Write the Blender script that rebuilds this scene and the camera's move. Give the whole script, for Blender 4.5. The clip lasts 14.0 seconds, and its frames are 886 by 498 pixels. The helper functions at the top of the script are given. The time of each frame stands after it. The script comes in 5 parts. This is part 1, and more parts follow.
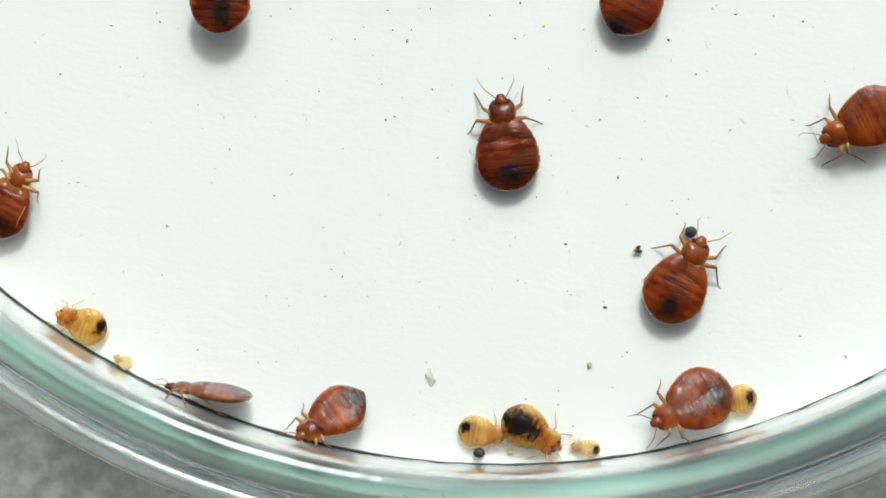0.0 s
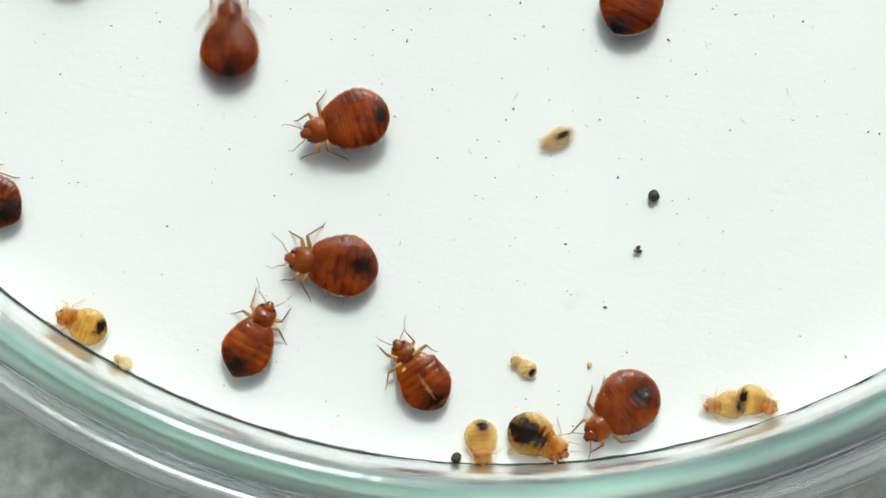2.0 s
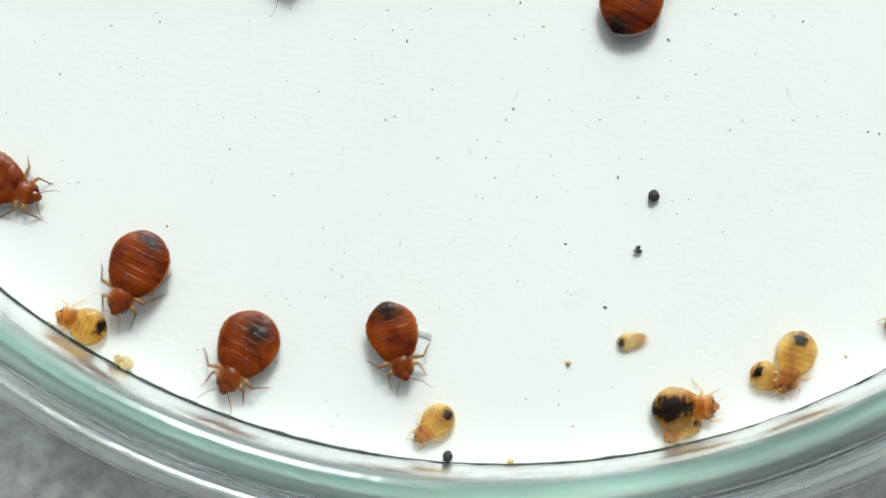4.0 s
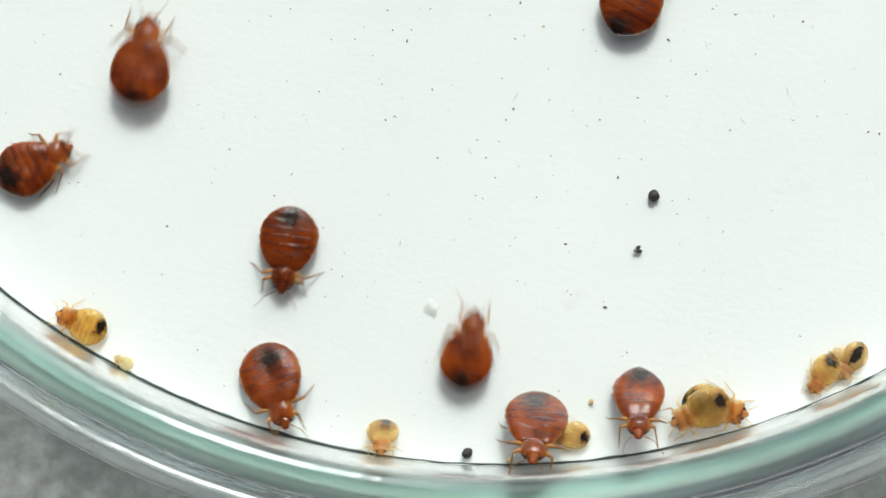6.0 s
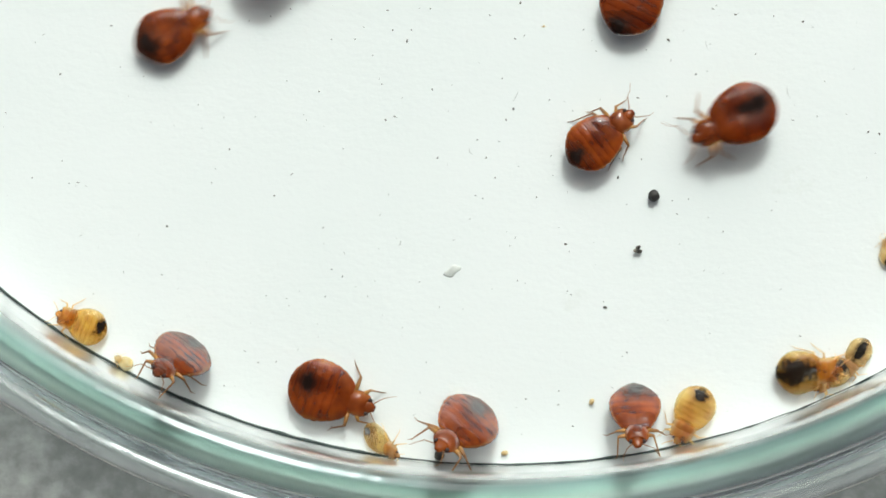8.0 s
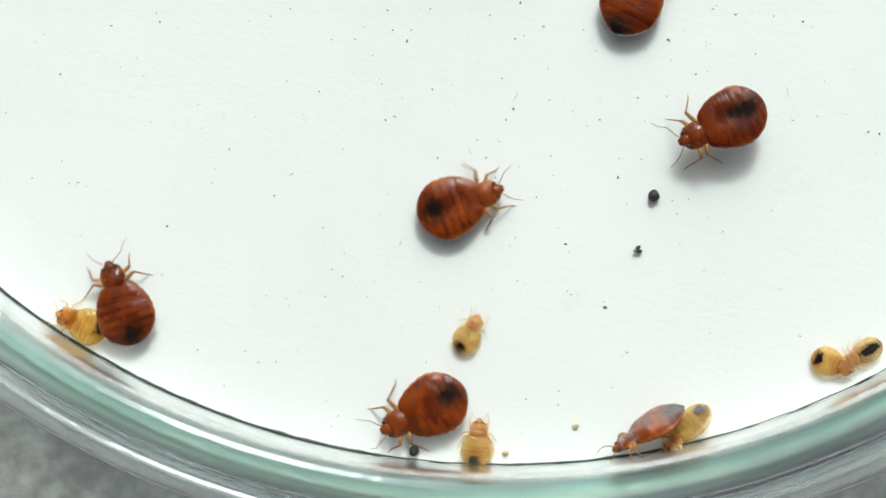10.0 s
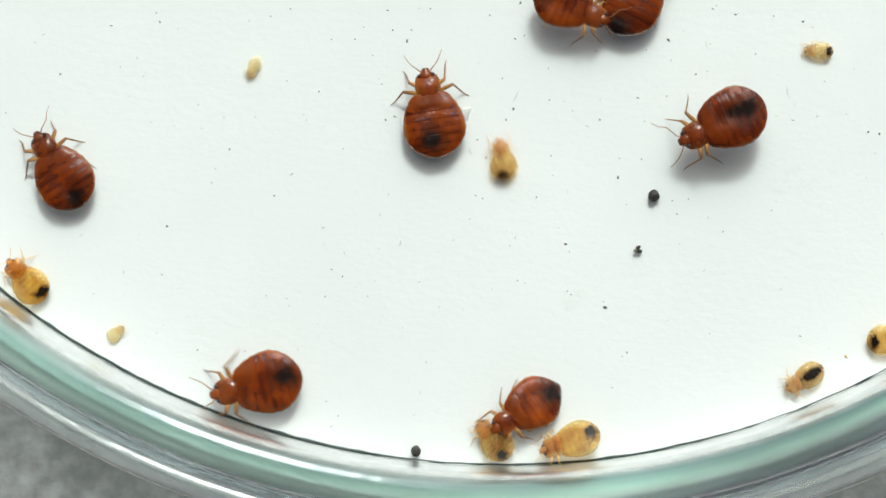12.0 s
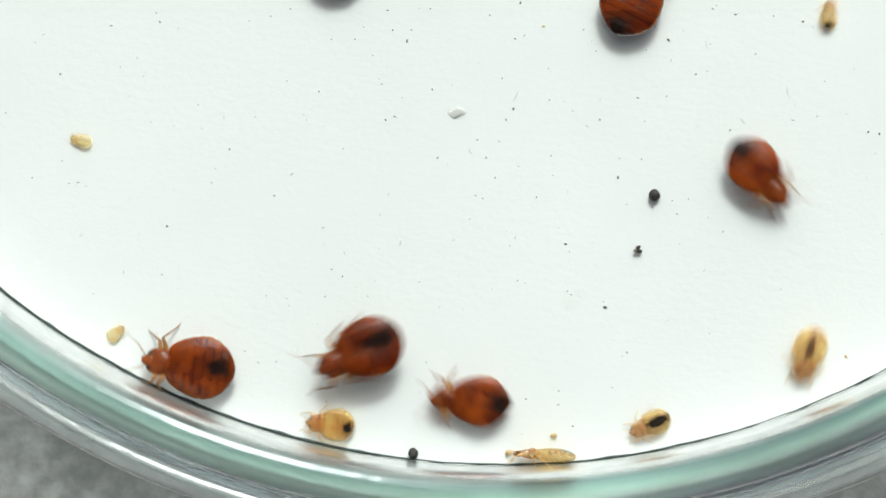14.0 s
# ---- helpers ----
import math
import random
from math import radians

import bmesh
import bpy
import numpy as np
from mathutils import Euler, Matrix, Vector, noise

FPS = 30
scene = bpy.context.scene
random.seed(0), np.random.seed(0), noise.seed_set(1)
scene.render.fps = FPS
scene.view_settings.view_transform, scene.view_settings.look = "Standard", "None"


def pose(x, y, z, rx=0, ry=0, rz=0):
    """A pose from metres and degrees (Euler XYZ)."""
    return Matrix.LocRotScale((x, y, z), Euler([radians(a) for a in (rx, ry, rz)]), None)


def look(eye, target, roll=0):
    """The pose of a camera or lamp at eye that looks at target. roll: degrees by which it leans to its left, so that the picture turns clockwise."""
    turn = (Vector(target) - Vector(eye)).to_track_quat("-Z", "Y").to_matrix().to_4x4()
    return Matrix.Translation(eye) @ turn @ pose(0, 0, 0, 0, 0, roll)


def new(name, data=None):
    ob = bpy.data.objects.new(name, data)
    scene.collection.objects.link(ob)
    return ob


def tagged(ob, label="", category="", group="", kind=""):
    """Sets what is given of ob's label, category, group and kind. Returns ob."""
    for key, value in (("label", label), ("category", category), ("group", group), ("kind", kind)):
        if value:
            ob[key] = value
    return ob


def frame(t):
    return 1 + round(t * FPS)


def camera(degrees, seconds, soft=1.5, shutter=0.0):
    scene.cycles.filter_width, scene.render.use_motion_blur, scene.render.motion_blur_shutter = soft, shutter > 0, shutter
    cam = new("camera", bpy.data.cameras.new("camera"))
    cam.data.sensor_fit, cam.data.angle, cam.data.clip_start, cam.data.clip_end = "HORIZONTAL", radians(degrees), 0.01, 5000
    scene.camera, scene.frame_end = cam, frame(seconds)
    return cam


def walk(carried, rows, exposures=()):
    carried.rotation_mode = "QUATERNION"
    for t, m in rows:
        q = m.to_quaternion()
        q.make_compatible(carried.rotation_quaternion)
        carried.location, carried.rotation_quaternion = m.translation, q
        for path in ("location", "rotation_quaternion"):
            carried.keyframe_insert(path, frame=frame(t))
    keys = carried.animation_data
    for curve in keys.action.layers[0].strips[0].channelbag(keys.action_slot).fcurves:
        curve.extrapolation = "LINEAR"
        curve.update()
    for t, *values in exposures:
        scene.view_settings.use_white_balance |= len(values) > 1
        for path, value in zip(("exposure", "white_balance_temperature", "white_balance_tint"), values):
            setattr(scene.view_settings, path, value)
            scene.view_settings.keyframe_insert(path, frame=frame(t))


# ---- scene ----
# A glass dish of 90 mm on a concrete slab; the white paper in it, on which the insects walk, lies at the height FLOOR. Dish centre at the origin.
MM = 0.001
FLOOR = 1.5 * MM
EYE = (1.93 * MM, -33.07 * MM, FLOOR + 140 * MM, 0, 2.1, 0)

# ---- camera: stands still and looks down, a little aslant ----
cam = camera(19.93, 14.0, soft=1.7, shutter=0.9)
walk(cam, [(0, pose(*EYE)), (14, pose(*EYE))], exposures=[(0, 0.0, 6080, -4.0), (14, 0.0, 6080, -4.0)])

# ---- light: hazy sun and sky ----
SUN_FROM = Vector((0.17, 0.97, 1.04)).normalized()
sky_world = bpy.data.worlds.new("sky")
scene.world = sky_world
sky_world.use_nodes = True
sky_node = sky_world.node_tree.nodes.new("ShaderNodeTexSky")
sky_node.sky_type, sky_node.sun_disc = "NISHITA", False
sky_node.air_density, sky_node.dust_density = 0.15, 10.0
sky_node.sun_elevation = math.asin(SUN_FROM.z)
sky_node.sun_rotation = math.atan2(SUN_FROM.x, SUN_FROM.y)
sky_world.node_tree.links.new(sky_node.outputs[0], sky_world.node_tree.nodes["Background"].inputs[0])
sky_world.node_tree.nodes["Background"].inputs[1].default_value = 0.104
sun = new("sun", bpy.data.lights.new("sun", "SUN"))
sun.data.energy, sun.data.angle, sun.data.color = 1.5, radians(7.5), (1.0, 0.985, 0.96)
sun.matrix_world = look(SUN_FROM, (0, 0, 0))


# ---- materials ----
class Net:
    """Short hand for building one node material."""

    def __init__(self, name):
        self.mat = bpy.data.materials.new(name)
        self.mat.use_nodes = True
        self.tree = self.mat.node_tree
        self.bsdf = self.tree.nodes["Principled BSDF"]
        self.out = self.tree.nodes["Material Output"]

    def add(self, kind, **values):
        n = self.tree.nodes.new("ShaderNode" + kind)
        for key, value in values.items():
            n.inputs[key.replace("_", " ")].default_value = value
        return n

    def link(self, a, b):
        self.tree.links.new(a, b)

    def coords(self, scale=(1, 1, 1)):
        t, m = self.add("TexCoord"), self.add("Mapping", Scale=scale)
        self.link(t.outputs["Object"], m.inputs[0])
        return m.outputs[0]

    def noise(self, where, scale, detail=4.0, rough=0.55):
        n = self.add("TexNoise", Scale=scale, Detail=detail, Roughness=rough)
        self.link(where, n.inputs["Vector"])
        return n.outputs["Fac"]

    def ramp(self, fac, stops):
        n = self.add("ValToRGB")
        e = n.color_ramp.elements
        while len(e) < len(stops):
            e.new(0.5)
        for el, (pos, col) in zip(e, stops):
            el.position, el.color = pos, (*col, 1)
        self.link(fac, n.inputs[0])
        return n.outputs[0]

    def mix(self, fac, a, b):
        n = self.tree.nodes.new("ShaderNodeMix")
        n.data_type = "RGBA"
        for value, socket in ((fac, n.inputs[0]), (a, n.inputs[6]), (b, n.inputs[7])):
            if isinstance(value, (int, float)):
                socket.default_value = value
            elif isinstance(value, tuple):
                socket.default_value = (*value, 1)
            else:
                self.link(value, socket)
        return n.outputs[2]

    def calc(self, op, a, b=0.0):
        n = self.tree.nodes.new("ShaderNodeMath")
        n.operation = op
        for value, socket in ((a, n.inputs[0]), (b, n.inputs[1])):
            if isinstance(value, (int, float)):
                socket.default_value = value
            else:
                self.link(value, socket)
        return n.outputs[0]

    def bump(self, height, strength, distance):
        n = self.add("Bump", Strength=strength, Distance=distance)
        self.link(height, n.inputs["Height"])
        self.link(n.outputs[0], self.bsdf.inputs["Normal"])
        self.link(n.outputs[0], self.bsdf.inputs["Coat Normal"])

    def translucent(self, colour, amount):
        """Lets some light through: a leaf-like share of diffuse transmission."""
        t, m = self.add("BsdfTranslucent"), self.add("MixShader", Fac=amount)
        if isinstance(colour, tuple):
            t.inputs[0].default_value = (*colour, 1)
        else:
            self.link(colour, t.inputs[0])
        self.link(self.bsdf.outputs[0], m.inputs[1])
        self.link(t.outputs[0], m.inputs[2])
        self.link(m.outputs[0], self.out.inputs[0])

    def set(self, **values):
        for key, value in values.items():
            socket = self.bsdf.inputs[key.replace("_", " ")]
            if isinstance(value, bpy.types.NodeSocket):
                self.link(value, socket)
            elif isinstance(value, tuple):
                socket.default_value = (*value, 1)
            else:
                socket.default_value = value
        return self


def paper_material():
    n = Net("white_paper")
    where = n.coords()
    fine, felt = n.noise(where, 4200, 3), n.noise(n.coords((0.5, 1, 1)), 2700, 4, 0.6)
    cloud = n.noise(where, 60, 3)
    base = n.ramp(cloud, [(0.3, (0.79, 0.82, 0.805)), (0.7, (0.83, 0.85, 0.838))])
    stain = n.ramp(n.noise(where, 210, 5, 0.65), [(0.66, (1, 1, 1)), (0.80, (0.90, 0.90, 0.87))])
    mul = n.tree.nodes.new("ShaderNodeMix")
    mul.data_type, mul.blend_type = "RGBA", "MULTIPLY"
    mul.inputs[0].default_value = 1.0
    n.link(base, mul.inputs[6]), n.link(stain, mul.inputs[7])
    n.set(Base_Color=mul.outputs[2], Roughness=0.75, Specular_IOR_Level=0.25)
    n.bump(n.calc("ADD", n.calc("MULTIPLY", fine, 0.5), felt), 0.22, 0.00007)
    return n.mat


def concrete_material():
    n = Net("grey_concrete")
    where = n.coords()
    blotch, grain = n.noise(where, 90, 6, 0.65), n.noise(where, 900, 4)
    tone = n.calc("ADD", n.calc("MULTIPLY", blotch, 0.7), n.calc("MULTIPLY", grain, 0.3))
    col = n.ramp(tone, [(0.33, (0.12, 0.12, 0.115)), (0.5, (0.22, 0.22, 0.21)), (0.66, (0.42, 0.415, 0.395))])
    n.set(Base_Color=col, Roughness=0.85)
    n.bump(tone, 0.4, 0.0006)
    return n.mat


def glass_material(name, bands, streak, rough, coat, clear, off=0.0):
    """Glass with its green cast, and reflections and shade painted in, ring by ring (radius in mm, tint), with slow
    streaks round the dish.
    """
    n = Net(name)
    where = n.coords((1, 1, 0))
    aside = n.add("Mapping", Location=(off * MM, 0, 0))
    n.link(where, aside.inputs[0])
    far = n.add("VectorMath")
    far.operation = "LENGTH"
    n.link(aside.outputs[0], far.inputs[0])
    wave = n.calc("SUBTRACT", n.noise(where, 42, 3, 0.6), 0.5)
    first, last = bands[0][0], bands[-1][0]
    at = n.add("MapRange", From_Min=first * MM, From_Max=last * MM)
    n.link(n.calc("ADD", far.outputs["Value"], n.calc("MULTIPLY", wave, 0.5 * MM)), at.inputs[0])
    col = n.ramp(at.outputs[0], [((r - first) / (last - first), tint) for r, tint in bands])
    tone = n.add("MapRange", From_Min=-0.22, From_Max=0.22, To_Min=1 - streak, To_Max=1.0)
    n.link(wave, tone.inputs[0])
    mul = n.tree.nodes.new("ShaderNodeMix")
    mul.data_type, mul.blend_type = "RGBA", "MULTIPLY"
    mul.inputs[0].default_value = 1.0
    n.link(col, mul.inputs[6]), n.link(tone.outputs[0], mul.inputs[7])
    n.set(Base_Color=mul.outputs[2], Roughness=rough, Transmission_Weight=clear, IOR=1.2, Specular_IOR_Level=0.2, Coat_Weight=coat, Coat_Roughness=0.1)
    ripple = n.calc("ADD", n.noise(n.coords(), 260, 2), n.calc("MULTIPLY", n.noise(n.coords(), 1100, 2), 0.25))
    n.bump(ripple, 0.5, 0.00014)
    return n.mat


def plain_material(name, stops, scale, rough=0.5, bump=0.3, depth=0.00003, through_light=0.0):
    n = Net(name)
    f = n.noise(n.coords(), scale, 4)
    col = n.ramp(f, stops)
    n.set(Base_Color=col, Roughness=rough)
    n.bump(f, bump, depth)
    if through_light:
        n.translucent(col, through_light)
    return n.mat


def shell_material(name, dark, light, spot, length, seed, rough, let_through, gut, low=0.25, high=0.75, bands=0.06, relief_depth=0.009, clear=0.3, soft=0.0, halo=None, flank=None, veiled=0.7, see=0.2, shine=0.55, gut_edge=(0.35, 1.3), pale_way=0.55):
    """Cuticle of one insect: mottled, banded by its segments, with the dark gut showing through."""
    n = Net(name)
    k = 1 / length
    where = n.coords((k, k, k))
    shift = n.add("Mapping", Location=(seed * 3.1, seed * 1.7, 0))
    n.link(where, shift.inputs[0])
    mottle = n.noise(shift.outputs[0], 4, 2, 0.5)
    tone = mottle
    if bands:
        along = n.add("SeparateXYZ")
        n.link(where, along.inputs[0])
        band = n.calc("COSINE", n.calc("MULTIPLY", n.calc("SUBTRACT", along.outputs[0], 0.22), math.tau / 0.0936))
        tone = n.calc("SUBTRACT", tone, n.calc("MULTIPLY", band, bands))
    col = n.ramp(tone, [(low, dark), (high, light)])
    open_share = see
    if spot[2] > 0:
        sep = n.add("SeparateXYZ")
        n.link(where, sep.inputs[0])
        wob = n.calc("MULTIPLY", n.calc("SUBTRACT", n.noise(shift.outputs[0], 9, 1.5), 0.52), 1.5)
        dx = n.calc("DIVIDE", n.calc("SUBTRACT", sep.outputs[0], spot[0]), spot[2])
        dy = n.calc("DIVIDE", n.calc("SUBTRACT", sep.outputs[1], spot[1]), spot[3])
        reach = n.calc("ADD", n.calc("SQRT", n.calc("ADD", n.calc("MULTIPLY", dx, dx), n.calc("MULTIPLY", dy, dy))), wob)
        if bands:
            reach = n.calc("ADD", reach, n.calc("MULTIPLY", band, 0.12))
        if halo:
            veil = n.add("MapRange", From_Min=0.5, From_Max=2.6, To_Min=veiled, To_Max=0.0)
            veil.interpolation_type = "SMOOTHSTEP"
            n.link(reach, veil.inputs[0])
            col = n.mix(veil.outputs[0], col, halo)
        inside = n.add("MapRange", From_Min=gut_edge[0], From_Max=gut_edge[1], To_Min=0.96, To_Max=0.0)
        inside.interpolation_type = "SMOOTHSTEP"
        n.link(reach, inside.inputs[0])
        col = n.mix(inside.outputs[0], col, gut)
        open_share = n.calc("MULTIPLY", n.calc("SUBTRACT", 1.0, inside.outputs[0]), see)
    if flank:
        aside = n.add("SeparateXYZ")
        n.link(where, aside.inputs[0])
        edge = n.add("MapRange", From_Min=flank[1], From_Max=flank[2], To_Min=0.0, To_Max=0.9)
        edge.interpolation_type = "SMOOTHSTEP"
        n.link(n.calc("ADD", n.calc("ABSOLUTE", aside.outputs[1]), n.calc("MULTIPLY", n.calc("SUBTRACT", mottle, 0.5), 0.12)), edge.inputs[0])
        col = n.mix(edge.outputs[0], col, flank[0])
    gloss = n.add("MapRange", From_Min=0.3, From_Max=0.7, To_Min=rough - 0.04, To_Max=rough + 0.12)
    n.link(mottle, gloss.inputs[0])
    n.set(Base_Color=col, Roughness=gloss.outputs[0], Specular_IOR_Level=0.15, Transmission_Weight=clear, IOR=1.4, Subsurface_Weight=soft, Subsurface_Scale=length * 0.05, Coat_Weight=shine, Coat_Roughness=0.13)
    n.bsdf.inputs["Subsurface Radius"].default_value = (1.0, 0.4, 0.15)
    pleat = n.add("Mapping", Scale=(7, 30, 18))
    n.link(shift.outputs[0], pleat.inputs[0])
    cross = n.add("Mapping", Scale=(15, 4, 8))
    n.link(shift.outputs[0], cross.inputs[0])
    lumps = n.calc("ADD", n.calc("MULTIPLY", n.noise(shift.outputs[0], 8, 2, 0.5), 0.5), n.calc("MULTIPLY", n.noise(cross.outputs[0], 1, 3, 0.6), 0.8))
    crinkle = n.calc("ADD", n.calc("MULTIPLY", n.noise(pleat.outputs[0], 1, 2), 0.26), n.calc("MULTIPLY", n.noise(shift.outputs[0], 48, 2, 0.6), 0.16))
    relief = n.calc("ADD", lumps, crinkle)
    n.bump(relief, 0.8, length * relief_depth)
    n.translucent(col, let_through)
    clear_way, share = n.add("BsdfTransparent"), n.add("MixShader")
    n.link(n.mix(pale_way, col, (1.0, 0.96, 0.84)), clear_way.inputs[0])
    if isinstance(open_share, float):
        share.inputs[0].default_value = open_share
    else:
        n.link(open_share, share.inputs[0])
    n.link(n.out.inputs[0].links[0].from_socket, share.inputs[1])
    n.link(clear_way.outputs[0], share.inputs[2])
    n.link(share.outputs[0], n.out.inputs[0])
    return n.mat


PAPER_WHITE = paper_material()
CONCRETE = concrete_material()
# Tint rings paint in reflected light, and shade in the gap between walls.
GLASS = glass_material("greenish_glass_light_bands", [(45.0, (0.56, 0.60, 0.59)), (45.5, (0.58, 0.66, 0.64)), (45.8, (0.26, 0.40, 0.39)), (46.25, (0.43, 0.62, 0.56)), (46.7, (0.80, 0.96, 0.84)), (47.1, (0.62, 0.74, 0.68)), (47.45, (0.36, 0.37, 0.42))], 0.45, 0.3, 0.22, 0.88, 0.5)
GLASS_CLEAR = glass_material("clear_glass_light_bands", [(44.0, (0.9, 0.93, 0.92)), (47.9, (0.52, 0.54, 0.60)), (48.2, (0.96, 0.98, 0.99)), (48.7, (0.74, 0.81, 0.79)), (49.1, (0.94, 0.96, 0.96)), (49.4, (0.50, 0.51, 0.51)), (49.6, (0.9, 0.9, 0.9))], 0.25, 0.16, 0.3, 0.85)
EYE_BLACK = plain_material("eye_black", [(0.3, (0.010, 0.004, 0.003)), (0.7, (0.04, 0.010, 0.005))], 9000, 0.5)
PELLET_BLACK = plain_material("pellet_black", [(0.3, (0.012, 0.011, 0.010)), (0.7, (0.05, 0.045, 0.04))], 5000, 0.55, 0.6)
SPECK_DARK = plain_material("speck_dark", [(0.3, (0.02, 0.018, 0.015)), (0.7, (0.12, 0.10, 0.08))], 6000, 0.7)
CRUMB = plain_material("crumb_grey", [(0.42, (0.02, 0.018, 0.015)), (0.6, (0.55, 0.5, 0.4))], 5200, 0.6)
EGG_CREAM = plain_material("egg_cream", [(0.3, (0.75, 0.55, 0.22)), (0.7, (0.85, 0.72, 0.42))], 4000, 0.35, 0.3, 0.00003, 0.35)
SKIN_PALE = plain_material("skin_pale", [(0.3, (0.84, 0.85, 0.81)), (0.7, (0.92, 0.93, 0.91))], 3000, 0.4, 0.5, 0.00005, 0.5)
BELLY_PALE = plain_material("belly_pale", [(0.4, (0.14, 0.035, 0.006)), (0.7, (0.50, 0.28, 0.07))], 3400, 0.35, 0.3, 0.00003, 0.3)
SHADE_LINE = plain_material("shade_line_dark", [(0.3, (0.014, 0.026, 0.024)), (0.7, (0.06, 0.085, 0.078))], 700, 0.5)


# ---- mesh helpers ----
def part(name, bm, material, parent, label="", smooth=True):
    """Links a bmesh as one mesh object under a thing or a part."""
    me = bpy.data.meshes.new(name)
    bm.normal_update()
    for f in bm.faces:
        f.smooth = smooth
    bm.to_mesh(me)
    bm.free()
    me.materials.append(material)
    ob = new(name, me)
    ob.parent = parent
    return tagged(ob, label)


def skin(bm, rings, loop=True, cap=True):
    """Faces between rings of equally many points."""
    vs = [[bm.verts.new(p) for p in ring] for ring in rings]
    n = len(vs[0])
    for a, b in zip(vs, vs[1:]):
        for i in range(n if loop else n - 1):
            j = (i + 1) % n
            bm.faces.new((a[i], a[j], b[j], b[i]))
    if cap and loop:
        bm.faces.new(vs[0][::-1])
        bm.faces.new(vs[-1])
    return vs


def tube(bm, points, radii, sides=6):
    """A limb along points, with a radius at each."""
    pts = [Vector(p) for p in points]
    rings = []
    for i, (p, r) in enumerate(zip(pts, radii)):
        way = (pts[min(i + 1, len(pts) - 1)] - pts[max(i - 1, 0)]).normalized()
        a = way.cross(Vector((0, 0, 1)))
        a = a.normalized() if a.length > 1e-6 else Vector((1, 0, 0))
        b = way.cross(a)
        rings.append([p + r * (math.cos(k * math.tau / sides) * a + math.sin(k * math.tau / sides) * b) for k in range(sides)])
    skin(bm, rings)


def blob(bm, centre, size, seed=0, rough=0.0, rings=10, sides=14):
    """A rounded lump with an uneven skin."""
    made = bmesh.ops.create_uvsphere(bm, u_segments=sides, v_segments=rings, radius=1.0)["verts"]
    for v in made:
        d = 1 + rough * noise.noise(v.co * 1.7 + Vector((seed * 5.3, seed, 2.1)))
        v.co = Vector(centre) + Vector((v.co.x * size[0], v.co.y * size[1], v.co.z * size[2])) * d


def turned(bm, profile, steps=540):
    """Turns a closed outline of (radius, height) about z."""
    rings = []
    for k in range(steps):
        c, s = math.cos(k * math.tau / steps), math.sin(k * math.tau / steps)
        rings.append([bm.verts.new((r * c, r * s, z)) for r, z in profile])
    for a, b in zip(rings, rings[1:] + rings[:1]):
        for i in range(len(profile)):
            j = (i + 1) % len(profile)
            bm.faces.new((a[i], a[j], b[j], b[i]))


# ---- the setting ----
bm = bmesh.new()
bmesh.ops.create_grid(bm, x_segments=4, y_segments=4, size=40)
ground = part("ground", bm, CONCRETE, None, smooth=False)
tagged(ground, "mottled grey concrete slab under the glass dish", "ground", kind="structure")

# ---- the dish: wall with a rounded rim, and its glass floor ----
petri_dish = tagged(new("petri_dish"), "round clear greenish glass petri dish on concrete", "dish")


def ring_wall(name, inner, outer, low, top, lip, glass, label, aside=0.0):
    """A turned glass wall: upright inside, a rounded lip that slopes inward, a flat crown, a rounded outer edge and foot."""
    rise = top - low
    section = [(inner, low), (inner, low + 0.3 * MM), (inner + 0.02 * MM, low + 0.62 * rise)]
    for k in range(1, 8):
        a = math.radians(9.5 * k)
        section.append((inner + 0.02 * MM + 0.75 * lip * (1 - math.cos(a)) / 0.6, low + 0.62 * rise + (0.27 * rise) * math.sin(a) / 0.917))
    r, z = section[-1]
    section += [(r + f * lip, z + f * lip * 0.46) for f in (0.03, 0.08, 0.2, 0.32, 0.44)] + [(r + 0.58 * lip, z + 0.53 * lip * 0.46), (r + 0.8 * lip, z + 0.6 * lip * 0.46)]
    crown = section[-1][1]
    for k in range(7, -1, -1):
        a = math.radians(90 / 7 * k)
        section.append((outer - 0.7 * MM * (1 - math.cos(a)), crown - 0.7 * MM + 0.7 * MM * math.sin(a)))
    section.append((outer, low + 0.8 * MM))
    for k in range(1, 6):
        a = math.radians(18 * k)
        section.append((outer - 0.5 * MM * (1 - math.cos(a)), low + 0.8 * MM * (1 - math.sin(a))))
    bm = bmesh.new()
    turned(bm, section[::-1])
    bmesh.ops.translate(bm, vec=(aside, 0, 0), verts=bm.verts)
    wall = part(name, bm, glass, petri_dish, label)
    sharpen(wall, 30)
    wall.visible_shadow = False


def sharpen(ob, degrees):
    """Shades edges sharper than that as corners."""
    bm = bmesh.new()
    bm.from_mesh(ob.data)
    for e in bm.edges:
        e.smooth = len(e.link_faces) != 2 or e.calc_face_angle(0) < radians(degrees)
    bm.to_mesh(ob.data)
    bm.free()


